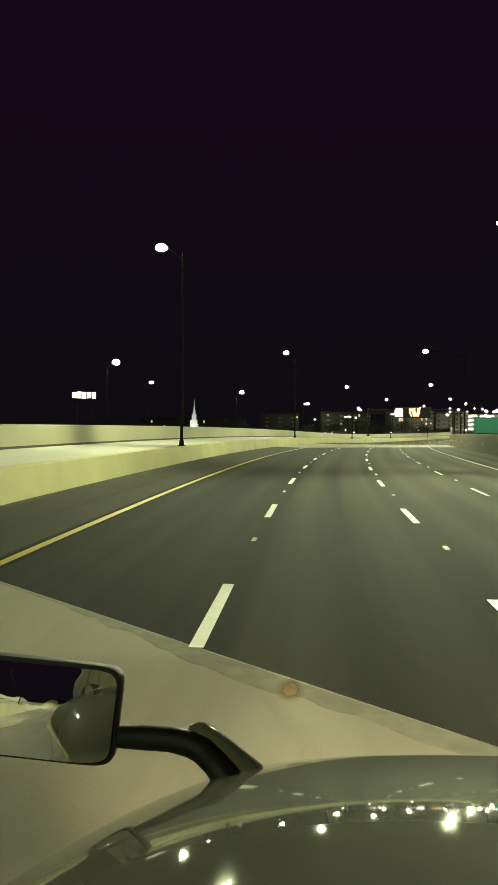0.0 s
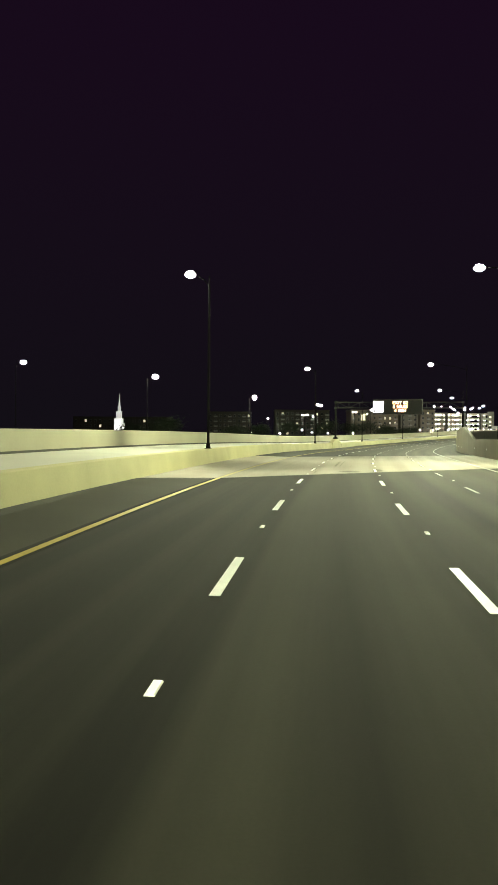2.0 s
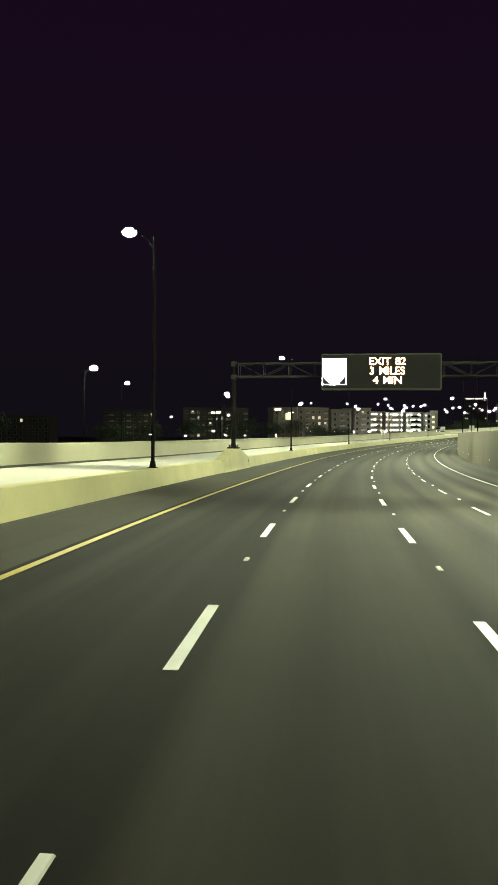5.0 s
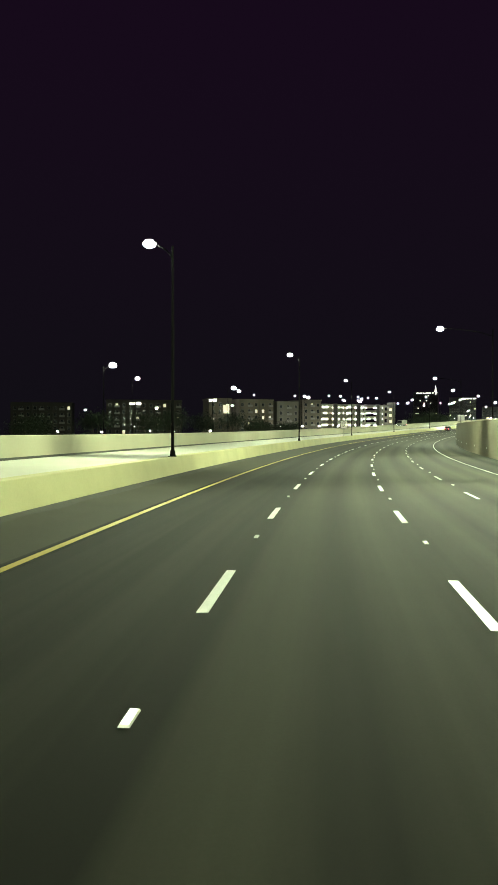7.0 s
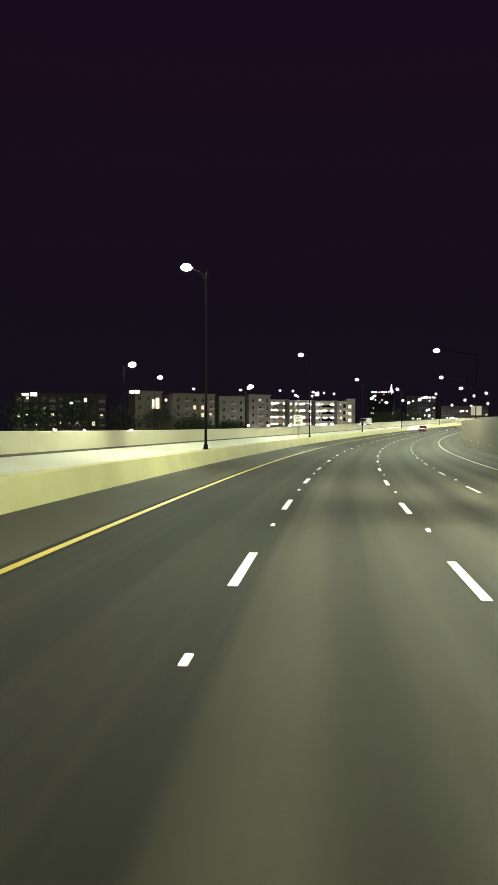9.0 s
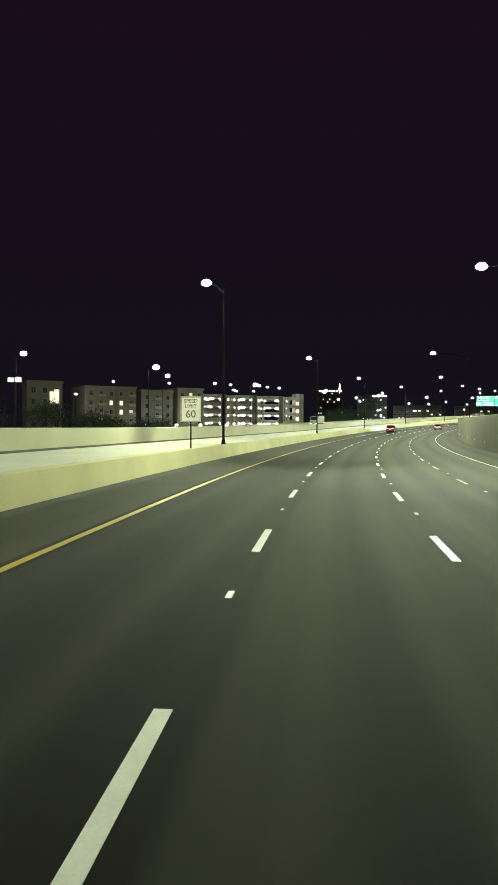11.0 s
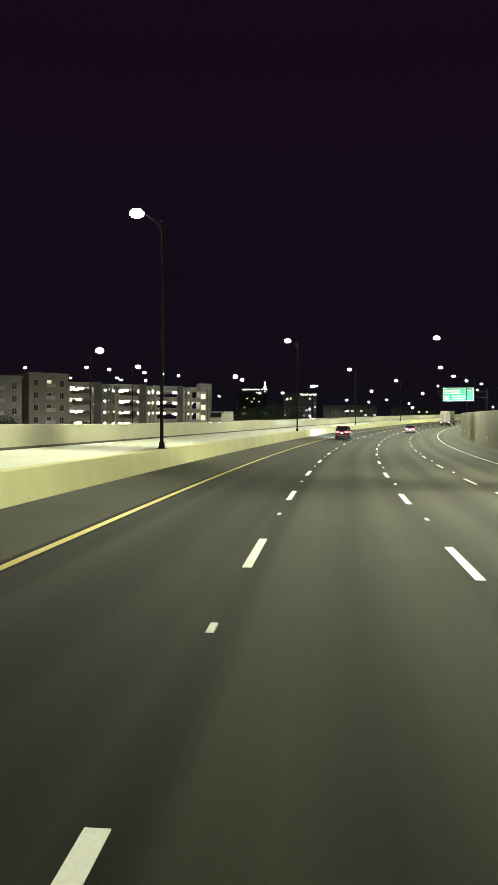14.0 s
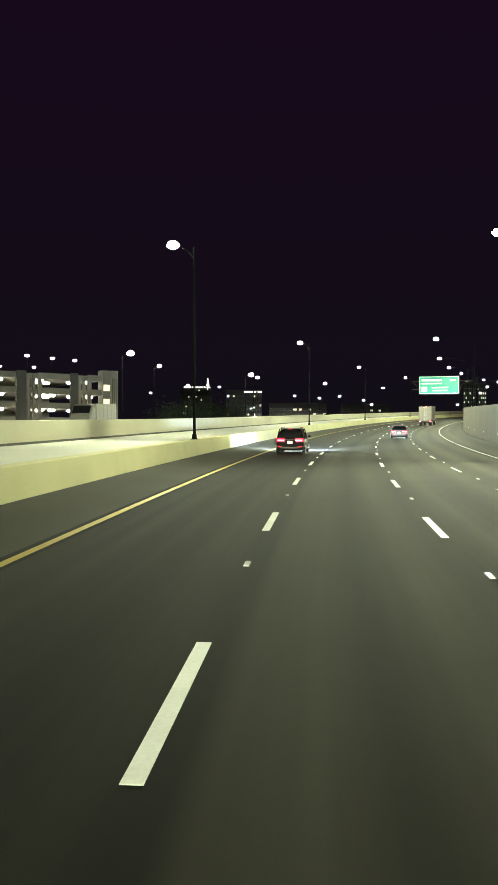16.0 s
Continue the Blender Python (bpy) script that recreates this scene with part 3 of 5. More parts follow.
MIRROR = mat("mirror_glass", (0.9, 0.9, 0.9), 0.02, metal=1.0, grain=0, stain=0, bump=0)


# ---- flared barrier round the gantry's left mast ----
st = ((246.2, 1.10), (250.9, 1.86), (253.6, 1.86), (258.0, 1.10))
prof = ((-7.95, 0.0), (-6.96, 0.0), (-6.98, 0.12), (-7.05, 0.32), (-7.12, 1.0), (-7.80, 1.0))
verts = [road(s, u, h if h < 0.5 else top) for s, top in st for u, h in prof]
faces = []
for i in range(3):
    for j in range(6):
        a, b = i * 6 + j, i * 6 + (j + 1) % 6
        faces.append((a, a + 6, b + 6, b))
faces += [tuple(range(6)), tuple(range(23, 17, -1))]
me = bpy.data.meshes.new("flared_barrier")
me.from_pydata(verts, [], faces)
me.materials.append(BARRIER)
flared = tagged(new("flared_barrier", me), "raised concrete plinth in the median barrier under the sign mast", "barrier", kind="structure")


rng = random.Random(9)
for k in range(9):
    bm = bmesh.new()
    a = -2.2 + k * 0.45
    r = 0.30
    box(bm, (0, 0, 0), (0.006, rng.uniform(0.25, 0.45), rng.uniform(0.08, 0.20)), Matrix.Rotation(rng.uniform(-0.9, 0.9), 4, "X"))
    sc = part("scuff", bm, SCUFF, flared)
    sc.matrix_basis = road_pose(257.6 + math.cos(a) * r * 1.3, -7.052 - 0.075 * max(0.0, 0.2 + math.sin(a) * r), 0.52 + math.sin(a) * r)


# ---- overhead gantry with the message board ----
def gantry():
    s = 252.3
    g = thing("sign_gantry", road_pose(s, 0), "steel sign gantry spanning the motorway", "gantry")
    for name, x, z0, z1 in (("mast", -7.45, 1.86, 8.95), ("mast", 15.6, -0.5, 8.95)):
        bm = bmesh.new()
        rod(bm, (x, 0, z0 + 0.35), (x, 0, z1), 0.18, 0.16, 18)
        mast = part(name, bm, BRONZE, g, "dark round steel mast", smooth=True)
        bm = bmesh.new()
        box(bm, (x, 0, z0 + 0.05), (0.9, 0.9, 0.1))
        for k in range(8):
            a = k * math.pi / 4
            rod(bm, (x + 0.37 * math.cos(a), 0.37 * math.sin(a), z0 + 0.1), (x + 0.37 * math.cos(a), 0.37 * math.sin(a), z0 + 0.32), 0.03, n=8)
        rod(bm, (x, 0, z0 + 0.1), (x, 0, z0 + 0.35), 0.27, 0.19, 18)
        part("base_plate", bm, BRONZE, mast)
        for zz in (7.65, 8.7):
            bm = bmesh.new()
            rod(bm, (x, 0, zz - 0.18), (x, 0, zz + 0.18), 0.25, n=18)
            part("collar", bm, DULL, mast)
    for y in (-0.55, 0.55):
        for z in (7.65, 8.7):
            bm = bmesh.new()
            rod(bm, (-7.2, y, z), (15.4, y, z), 0.075, n=12)
            part("chord", bm, DULL, g, smooth=True)
    for k in range(11):
        x0, x1 = -7.0 + k * 2.02, -7.0 + (k + 1) * 2.02
        bm = bmesh.new()
        for y in (-0.55, 0.55):
            a, b = (7.65, 8.7) if k % 2 else (8.7, 7.65)
            rod(bm, (x0, y, a), (x1, y, b), 0.035, n=8)
            rod(bm, (x0, y, 7.65), (x0, y, 8.7), 0.035, n=8)
        rod(bm, (x0, -0.55, 7.65), (x1, 0.55, 7.65), 0.03, n=8)
        rod(bm, (x0, -0.55, 8.7), (x1, 0.55, 8.7), 0.03, n=8)
        part("lattice", bm, DULL, g)
    b = thing("message_board", road_pose(s - 4.7, 4.26, 7.66), "black electronic message board with lit white letters", "message board")
    bm = bmesh.new()
    box(bm, (0, 0.6, 0), (8.7, 1.1, 2.66))
    bevel(bm, 0.05)
    hous = part("housing", bm, HOUSING, b, "grey metal housing")
    for z in (-0.8, 0.8):
        bm = bmesh.new()
        for x in (-3.2, 0, 3.2):
            box(bm, (x, 2.65, 0.6 + z * 0.35), (0.12, 3.0, 0.12))
        part("bracket", bm, GALV, hous)
    bm = bmesh.new()
    box(bm, (0, 0.03, 0), (8.5, 0.06, 2.46))
    part("face", bm, BOARD, b, "matt black face")
    # shield panel: a lit border and a plain shield
    c = -3.42
    bm = bmesh.new()
    for x in (-0.86, 0.86):
        box(bm, (c + x, -0.015, 0.0), (0.05, 0.03, 1.95))
    for z in (-0.95, 0.95):
        box(bm, (c, -0.015, z), (1.67, 0.03, 0.05))
    part("border", bm, LED_WHITE, b)
    bm = bmesh.new()
    pts = [(-0.80, 0.90), (0.80, 0.90), (0.82, 0.0)]
    pts += [(0.82 * math.cos(a), -0.9 * math.sin(a)) for a in (0.3, 0.6, 0.9, 1.2, 1.57, 1.94, 2.24, 2.54, 2.84)] + [(-0.82, 0.0)]
    front = [bm.verts.new((c + x, -0.03, z)) for x, z in pts]
    back = [bm.verts.new((c + x, -0.001, z)) for x, z in pts]
    n = len(pts)
    bm.faces.new(front)
    for i in range(n):
        bm.faces.new((front[i], back[i], back[(i + 1) % n], front[(i + 1) % n]))
    part("shield", bm, LED_WHITE, b, "glowing plain white shield")
    for text, z in (("EXIT 82", 0.72), ("3 MILES", 0.03), ("4 MIN", -0.66)):
        words = [letters("word", w, 0.77, LED_AMBER, b, Matrix(), 0.01, 0.012) for w in text.split()]
        widths = [max(v.co.x for v in w.data.vertices) - min(v.co.x for v in w.data.vertices) for w in words]
        x = 0.45 - (sum(widths) + 0.36 * (len(words) - 1)) / 2
        for w, wide in zip(words, widths):
            w.matrix_basis = pose(x + wide / 2, -0.02, z, 90)
            x += wide + 0.36


gantry()


# ---- roadside signs ----
def speed_sign(s, u, base, size, words, label):
    sg = thing("speed_sign", road_pose(s, u, base), label, "road sign")
    w, h, top = size
    bm = bmesh.new()
    box(bm, (0, 0.05, top * 0.5), (0.07, 0.07, top))
    part("post", bm, BRONZE, sg)
    bm = bmesh.new()
    box(bm, (0, 0, top - h / 2), (w, 0.012, h))
    face = part("panel", bm, SIGN_WHITE, sg)
    bm = bmesh.new()
    for x in (-w / 2 + 0.04, w / 2 - 0.04):
        box(bm, (x, -0.008, top - h / 2), (0.025, 0.004, h - 0.06))
    for z in (top - 0.04, top - h + 0.04):
        box(bm, (0, -0.008, z), (w - 0.105, 0.004, 0.025))
    part("border", bm, SIGN_BLACK, face)
    for body, z, sz in words:
        letters("words", body, sz, SIGN_BLACK, face, pose(0, -0.012, top - z), 0.003)


SIXTY = (("SPEED", 0.27, 0.30), ("LIMIT", 0.58, 0.30), ("60", 1.05, 0.62))
speed_sign(410.0, -7.36, 1.10, (1.20, 1.50, 3.05), SIXTY, "white speed limit sign on a dark post on the median")
bm = None
rs = thing("shoulder_sign", road_pose(417.0, 15.3), "plain white square sign above the panel wall", "road sign")
bm = bmesh.new()
box(bm, (0, 0.06, 2.3), (0.09, 0.09, 5.6))
part("post", bm, BRONZE, rs)
bm = bmesh.new()
box(bm, (0, 0, 4.75), (1.35, 0.015, 1.2))
part("panel", bm, SIGN_WHITE, rs)

gs = thing("guide_sign", road_pose(694.0, 8.4, 8.7), "green overhead guide sign with white panel, hung on a truss", "guide sign")
bm = bmesh.new()
box(bm, (0, 0, 0), (8.6, 0.06, 3.9))
bevel(bm, 0.02)
board = part("board", bm, SIGN_GREEN, gs)
bm = bmesh.new()
for x in (-4.2, 4.2):
    box(bm, (x, -0.035, 0), (0.09, 0.01, 3.6))
for z in (-1.82, 1.82):
    box(bm, (0, -0.035, z), (8.31, 0.01, 0.09))
part("border", bm, SIGN_WHITE, board)
for x, z, w, h in ((-1.6, 1.1, 4.4, 0.45), (-1.6, 0.35, 4.4, 0.30), (-3.2, -0.9, 1.2, 1.1), (0.2, -0.55, 3.6, 0.28), (0.2, -1.2, 3.2, 0.28), (2.9, 1.1, 1.2, 0.32)):
    bm = bmesh.new()
    box(bm, (x, -0.04, z), (w, 0.01, h))
    part("bar", bm, SIGN_WHITE, board)
bm = bmesh.new()
for z in (-0.9, 0.9):
    for y in (0.4, 1.4):
        rod(bm, (-6, y, z), (8.2, y, z), 0.08, n=10)
for k in range(7):
    rod(bm, (-6 + 2 * k, 0.4, -0.9 if k % 2 else 0.9), (-4 + 2 * k, 0.4, 0.9 if k % 2 else -0.9), 0.04, n=8)
part("truss", bm, DULL, gs)
bm = bmesh.new()
rod(bm, (8.0, 0.9, -10.0), (8.0, 0.9, 1.6), 0.25, n=16)
part("mast", bm, BRONZE, gs)
# unseen lamps, added below the board to brighten its face
bm = bmesh.new()
for x in (-3, 0, 3):
    box(bm, (x, -0.9, -2.15), (0.8, 0.25, 0.12))
    box(bm, (x, -0.3, -2.2), (0.06, 1.2, 0.06))
lights = part("sign_light", bm, BRONZE, gs)
for x in (-3, 0, 3):
    li = bpy.data.lights.new("sign_lamp", "SPOT")
    li.energy, li.color, li.spot_size, li.shadow_soft_size = 150, (0.85, 1.0, 0.98), radians(150), 0.1
    lo = new("sign_lamp", li)
    lo.parent, lo.matrix_basis = gs, look((x, -1.3, -2.0), (x, 0, 0.6))

rw = thing("route_sign", road_pose(142.0, 18.0, -2.0), "dark guide sign with a pale route shield beyond the low wall", "guide sign")
bm = bmesh.new()
box(bm, (0, 0, 4.9), (4.6, 0.05, 1.9))
board = part("board", bm, SIGN_GREEN, rw)
bm = bmesh.new()
for x in (-1.6, 1.6):
    box(bm, (x, 0.1, 2.9), (0.16, 0.16, 5.8))
part("posts", bm, BRONZE, rw)
bm = bmesh.new()
rod(bm, (1.2, -0.045, 4.9), (1.2, -0.026, 4.9), 0.7, n=24)
part("shield", bm, SIGN_WHITE, board)

# wall reflectors on the right wall
bm = bmesh.new()
box(bm, (-0.02, 0, 0), (0.04, 0.10, 0.14))
RB = bpy.data.meshes.new("wall_reflector")
bm.to_mesh(RB)
bm.free()
RB.materials.append(REFLECTOR)
wall_obs = {"a": bpy.data.objects["barrier_right"], "b": bpy.data.objects["wall_right"]}
for k in range(48):
    s = 60 + 12.192 * k
    if 195 < s < 213:
        continue
    r = new("wall_reflector", RB)
    r.parent, r.matrix_basis = wall_obs["a" if s < 196 else "b"], road_pose(s, 14.498, 0.85)


# ---- buildings beyond the median ----
GROUND_Z = -2.5


def windows(parent, xs, zs, w, h, y, lit_share, rng):
    """Framed windows on a facade at -y."""
    fm = bmesh.new()
    for x in (-w / 2, w / 2):
        box(fm, (x, 0, 0), (0.10, 0.14, h + 0.2))
    for z in (-h / 2, h / 2):
        box(fm, (0, 0, z), (w - 0.1, 0.14, 0.10))
    box(fm, (0, 0.01, 0), (0.06, 0.10, h - 0.1))
    frame_me = bpy.data.meshes.new("window_frame")
    fm.to_mesh(frame_me)
    fm.free()
    frame_me.materials.append(FRAME)
    panes = []
    for m in (PANE, PANE_LIT):
        pm = bmesh.new()
        box(pm, (0, 0.02, 0), (w - 0.1, 0.04, h - 0.1))
        me2 = bpy.data.meshes.new("pane")
        pm.to_mesh(me2)
        pm.free()
        me2.materials.append(m)
        panes.append(me2)
    for x in xs:
        for z in zs:
            f = new("window", frame_me)
            f.parent, f.matrix_basis = parent, pose(x, y - 0.05, z)
            p = new("pane", panes[1 if rng.random() < lit_share else 0])
            p.parent = f


def apartment(x0, y0, length, depth, top, spin, material, label, lit, seed, balcony=True):
    rng = random.Random(seed)
    a = thing("apartment_building", pose(x0, y0, GROUND_Z, 0, 0, spin), label, "building")
    hgt = top - GROUND_Z
    bm = bmesh.new()
    box(bm, (length / 2, depth / 2, hgt / 2), (length, depth, hgt))
    part("wall", bm, material, a)
    bm = bmesh.new()
    for x, y, w, d in ((length / 2, -0.1, length + 0.6, 0.5), (length / 2, depth + 0.1, length + 0.6, 0.5), (-0.05, depth / 2, 0.5, depth), (length + 0.05, depth / 2, 0.5, depth)):
        box(bm, (x, y, hgt + 0.35), (w, d, 0.7))
    part("parapet", bm, material, a)
    bays = max(2, int(length / 3.1))
    step = length / bays
    zs = [hgt - 2.0 - 3.2 * k for k in range(6) if hgt - 2.0 - 3.2 * k > 2]
    windows(a, [step * (k + 0.5) for k in range(bays)], zs, 1.25, 1.65, 0.0, lit, rng)
    for k in range(0, bays, 3):
        bm = bmesh.new()
        box(bm, (step * k + 0.05, -0.25, hgt * 0.5), (0.7, 0.5, hgt - 0.02))
        part("pilaster", bm, material, a)
    if balcony:
        for k in range(1, bays, 3):
            for z in zs[:4]:
                x = step * (k + 0.5)
                bm = bmesh.new()
                box(bm, (x, -0.75, z - 1.15), (2.6, 1.4, 0.15))
                slab = part("balcony", bm, material, a)
                bm = bmesh.new()
                box(bm, (x, -1.41, z - 0.58), (2.6, 0.05, 0.98))
                part("railing", bm, FRAME, slab)
    return a


apartment(103.7, 642.2, 18.4, 18, 20.9, 10, STUCCO2, "tan apartment block with a few lit windows", 0.05, 1)
apartment(123.9, 645.7, 12.2, 18, 20.1, 10, STUCCO, "grey four-storey apartment block, mostly dark", 0.05, 2)
apartment(137.8, 648.0, 10.2, 18, 21.2, 10, STUCCO2, "tan apartment block beside the parking garage", 0.05, 3)
apartment(-5, 640, 28, 18, 18.4, -2, UNLIT_STUCCO, "low dark apartment block behind trees", 0.06, 4)
apartment(39, 640, 36, 18, 20.0, 0, UNLIT_STUCCO, "long dark apartment block with some lit windows", 0.10, 5)
corner_block = apartment(81.8, 590, 9.6, 14, 18.9, 4, STUCCO2, "narrow pale apartment block with a tall lit stair window", 0.04, 6, False)
bm = bmesh.new()
for x, z, w, h in ((6.6, 17.4, 1.1, 3.3), (8.0, 17.7, 1.3, 3.9)):
    box(bm, (x, -0.12, z), (w, 0.1, h))
part("stair_window", bm, PANE_LIT, corner_block, "tall lit stair window")
apartment(-90, 620, 60, 18, 14.0, -8, UNLIT_STUCCO, "far dark apartment block", 0.05, 7, False)


def garage():
    g = thing("parking_garage", pose(148, 650, GROUND_Z, 0, 0, 10), "open concrete parking garage with bright lamps on every level", "parking garage")
    top, length, depth, storey = 22.4, 40.0, 30.0, 3.1
    levels = [top - 0.9 - storey * k for k in range(6)]
    bays = ((0.5, 6.9), (14.4, 20.3), (25.9, 32.2), (37.2, 39.8))          # open stretches between the piers
    for z in levels:
        bm = bmesh.new()
        box(bm, (length / 2, depth / 2 + 0.2, z - 0.17), (length - 0.6, depth, 0.34))
        part("slab", bm, GARAGE, g)
        for a, b in bays:
            bm = bmesh.new()
            box(bm, ((a + b) / 2, 0.0, z + 0.30), (b - a, 0.3, 1.2))
            part("spandrel", bm, GARAGE, g)
    for x in (0.15, 14.1, 25.6, 36.9):
        bm = bmesh.new()
        box(bm, (x, 0.2, top / 2), (0.6, 0.9, top))
        part("column", bm, GARAGE, g)
    for a, b in ((6.9, 9.1), (20.3, 22.4), (32.2, 33.9)):
        bm = bmesh.new()
        box(bm, ((a + b) / 2, -0.35, top / 2 + 0.1), (b - a - 0.05, 0.7, top + 0.2))
        part("screen_panel", bm, DARKPANEL, g, "dark vertical screen panel")
    for x0, n, step in ((9.7, 4, 1.25), (23.0, 3, 1.15), (34.5, 3, 1.0)):
        for k in range(n):
            bm = bmesh.new()
            box(bm, (x0 + step * k, -0.1, top / 2 - 0.2), (0.55, 0.5, top - 0.4))
            part("pier", bm, GARAGE, g)
        for z in levels:
            bm = bmesh.new()
            box(bm, (x0 + step * (n - 1) / 2, 0.3, z + 0.25), (step * n, 0.25, 1.0))
            part("spandrel", bm, GARAGE, g)
    bm = bmesh.new()
    box(bm, (length / 2, depth - 0.2, top / 2), (length, 0.3, top))
    part("back_wall", bm, GARAGE, g)
    bm = bmesh.new()
    box(bm, (length + 2.6, 0.7, top / 2 + 0.6), (1.6, 2.6, top + 1.2))
    box(bm, (length + 0.9, 1.1, top / 2 + 0.6), (1.8, 2.4, top + 1.2))
    tower = part("stair_tower", bm, GARAGE, g, "pale concrete stair tower")
    for x in (length + 2.1, length + 2.6, length + 3.1):
        bm = bmesh.new()
        box(bm, (x, -0.64, top / 2), (0.18, 0.08, top - 1.0))
        part("fin", bm, DARKPANEL, tower)
    for z in levels[:5]:
        bm = bmesh.new()
        box(bm, (length + 0.85, -0.13, z - 1.7), (1.4, 0.06, 1.3))
        part("window", bm, PANE_LIT, tower)
    bm = bmesh.new()
    box(bm, (0, 0, 0), (1.6, 0.7, 0.56))
    bevel(bm, 0.2, 2)
    tube = bpy.data.meshes.new("ceiling_lamp")
    bm.to_mesh(tube)
    bm.free()
    tube.materials.append(TUBE)
    rng = random.Random(5)
    for z in levels[:5]:
        for a, b in bays:
            spots = [(a + (b - a) * f, y) for f, y in ((0.18, 3.0), (0.42, 9.0), (0.62, 3.4), (0.86, 10.0))] if b - a > 4 else [(a + 0.9, 3.0)]
            for x, y in spots:
                if rng.random() < 0.9:
                    t = new("ceiling_lamp", tube)
                    t.parent, t.matrix_basis = g, pose(x + rng.uniform(-0.4, 0.4), y, z - 0.55)
        for x in (10.3, 12.8, 23.6, 35.0):
            t = new("ceiling_lamp", tube)
            t.parent, t.matrix_basis = g, pose(x, 6.0, z - 0.55)
    return g


garage()


def post_lamp(x, y, z, h, watts=0):
    """A small square lamp on a thin post."""
    p = thing("post_lamp", pose(x, y, z), "thin post lamp with a glowing white head", "lamp", "distant post lamps")
    bm = bmesh.new()
    rod(bm, (0, 0, 0), (0, 0, h), 0.09, 0.07, 8)
    part("post", bm, BRONZE, p)
    bm = bmesh.new()
    box(bm, (0, 0, h + 0.12), (0.9, 0.5, 0.12))
    part("cap", bm, BRONZE, p)
    bm = bmesh.new()
    bmesh.ops.create_uvsphere(bm, u_segments=10, v_segments=6, radius=0.42, matrix=Matrix.Translation((0, 0, h - 0.12)) @ Matrix.Diagonal((1.1, 1.0, 0.6, 1)))
    part("head", bm, LENS, p)
    if watts:
        li = bpy.data.lights.new("post_light", "POINT")
        li.energy, li.color, li.shadow_soft_size = watts, (1.0, 0.95, 0.78), 0.3
        lo = new("post_light", li)
        lo.parent, lo.matrix_basis = p, pose(0, 0, h - 0.6)


for along, back, h in ((6.6, 4, 5.4), (8.8, 22, 3.6), (13.3, 4, 5.2), (22.6, 20, 4.2), (24.8, 22, 3.8), (25.9, 8, 5.2), (31.7, 8, 5.0), (33.0, 22, 4.0), (37.0, 8, 4.8)):
    spot = pose(148, 650, 19.0, 0, 0, 10) @ Vector((along, back, 0))
    post_lamp(spot.x, spot.y, spot.z, h)
for x, y, z, h in ((118, 676, 12, 13.5), (140, 674, 12, 13.2), (100, 640, -2.5, 21), (60, 600, -2.5, 18), (30, 560, -2.5, 16), (225, 700, -2.5, 24), (262, 760, -2.5, 28), (300, 770, -2.5, 26),
                   (330, 800, -2.5, 27), (360, 830, -2.5, 30), (318, 742, -2.5, 22), (395, 860, -2.5, 30), (410, 800, -2.5, 26), (285, 900, -2.5, 33), (345, 930, -2.5, 34)):
    post_lamp(x, y, z, h)


for x, y, h in ((20.6, 545.2, 7.7), (53.7, 545.3, 8.0), (62.2, 544.7, 7.8), (75.7, 543.2, 8.0), (48.3, 545.5, 9.5), (36.1, 545.7, 7.5)):
    post_lamp(x, y, -2.5, h)
# lamps of the lot before the apartment blocks, which light their fronts
for x, h in ((94.0, 10.2), (109.3, 10.4), (124.2, 10.6), (135.3, 10.7), (144.4, 10.8), (154.6, 10.9), (170.0, 11.0), (184.0, 11.0)):
    post_lamp(x, 634.0 + (x - 94) * 0.12, -2.5, h, watts=1000 if x < 150 else 450)
rng = random.Random(21)
for k in range(20):
    post_lamp(rng.uniform(398, 452), rng.uniform(985, 1040), -2.5, rng.choice((17, 19, 21, 24, 27, 31)) + rng.uniform(-1, 1))


def lit_sign(x, y, z, w, h, spin, label, legs):
    b = thing("lit_sign", pose(x, y, z, 0, 0, spin), label, "sign")
    bm = bmesh.new()
    box(bm, (0, 0.2, 0), (w + 0.3, 0.35, h + 0.3))
    part("case", bm, TRIM, b)
    n = max(2, int(w / 1.6))
    for k in range(n):
        bm = bmesh.new()
        box(bm, (-w / 2 + w / n * (k + 0.5), 0, (k % 2) * 0.1), (w / n * 0.82, 0.08, h * (0.9 if k % 3 else 0.75)))
        part("letter_block", bm, SHOP, b, "glowing plain block")
    bm = bmesh.new()
    for x2 in ((-w / 3, w / 3) if w > 5 else (0,)):
        rod(bm, (x2, 0.25, -legs), (x2, 0.25, -h / 2), 0.2, n=10)
    part("leg", bm, TRIM, b)


lit_sign(-65, 333, 17.1, 8.6, 2.6, 12, "glowing white roof sign with unreadable letters", 18.5)
lit_sign(47, 519, 14.3, 4.2, 1.0, 0, "glowing white shop sign with unreadable letters", 17)
lit_sign(77, 546, 16.8, 3.2, 1.1, 0, "small glowing white sign box on a post", 19.5)

# floodlit steeple
sp = thing("steeple", pose(-29, 371, GROUND_Z + 0.9), "white floodlit stepped steeple with a thin spire", "tower")
bm = bmesh.new()
box(bm, (0, 0, 5.3), (2.7, 3.0, 10.6))
box(bm, (1.2, 0.4, 4.6), (1.2, 2.2, 9.2))
box(bm, (0, 0, 10.7), (2.9, 3.2, 0.2))
part("tower", bm, FLOOD, sp)
bm = bmesh.new()
box(bm, (0.1, 0, 11.9), (1.7, 1.7, 2.2))
box(bm, (0.1, 0, 13.1), (1.9, 1.9, 0.2))
part("belfry", bm, FLOOD, sp)
bm = bmesh.new()
box(bm, (0.15, 0, 14.0), (0.95, 0.95, 1.7))
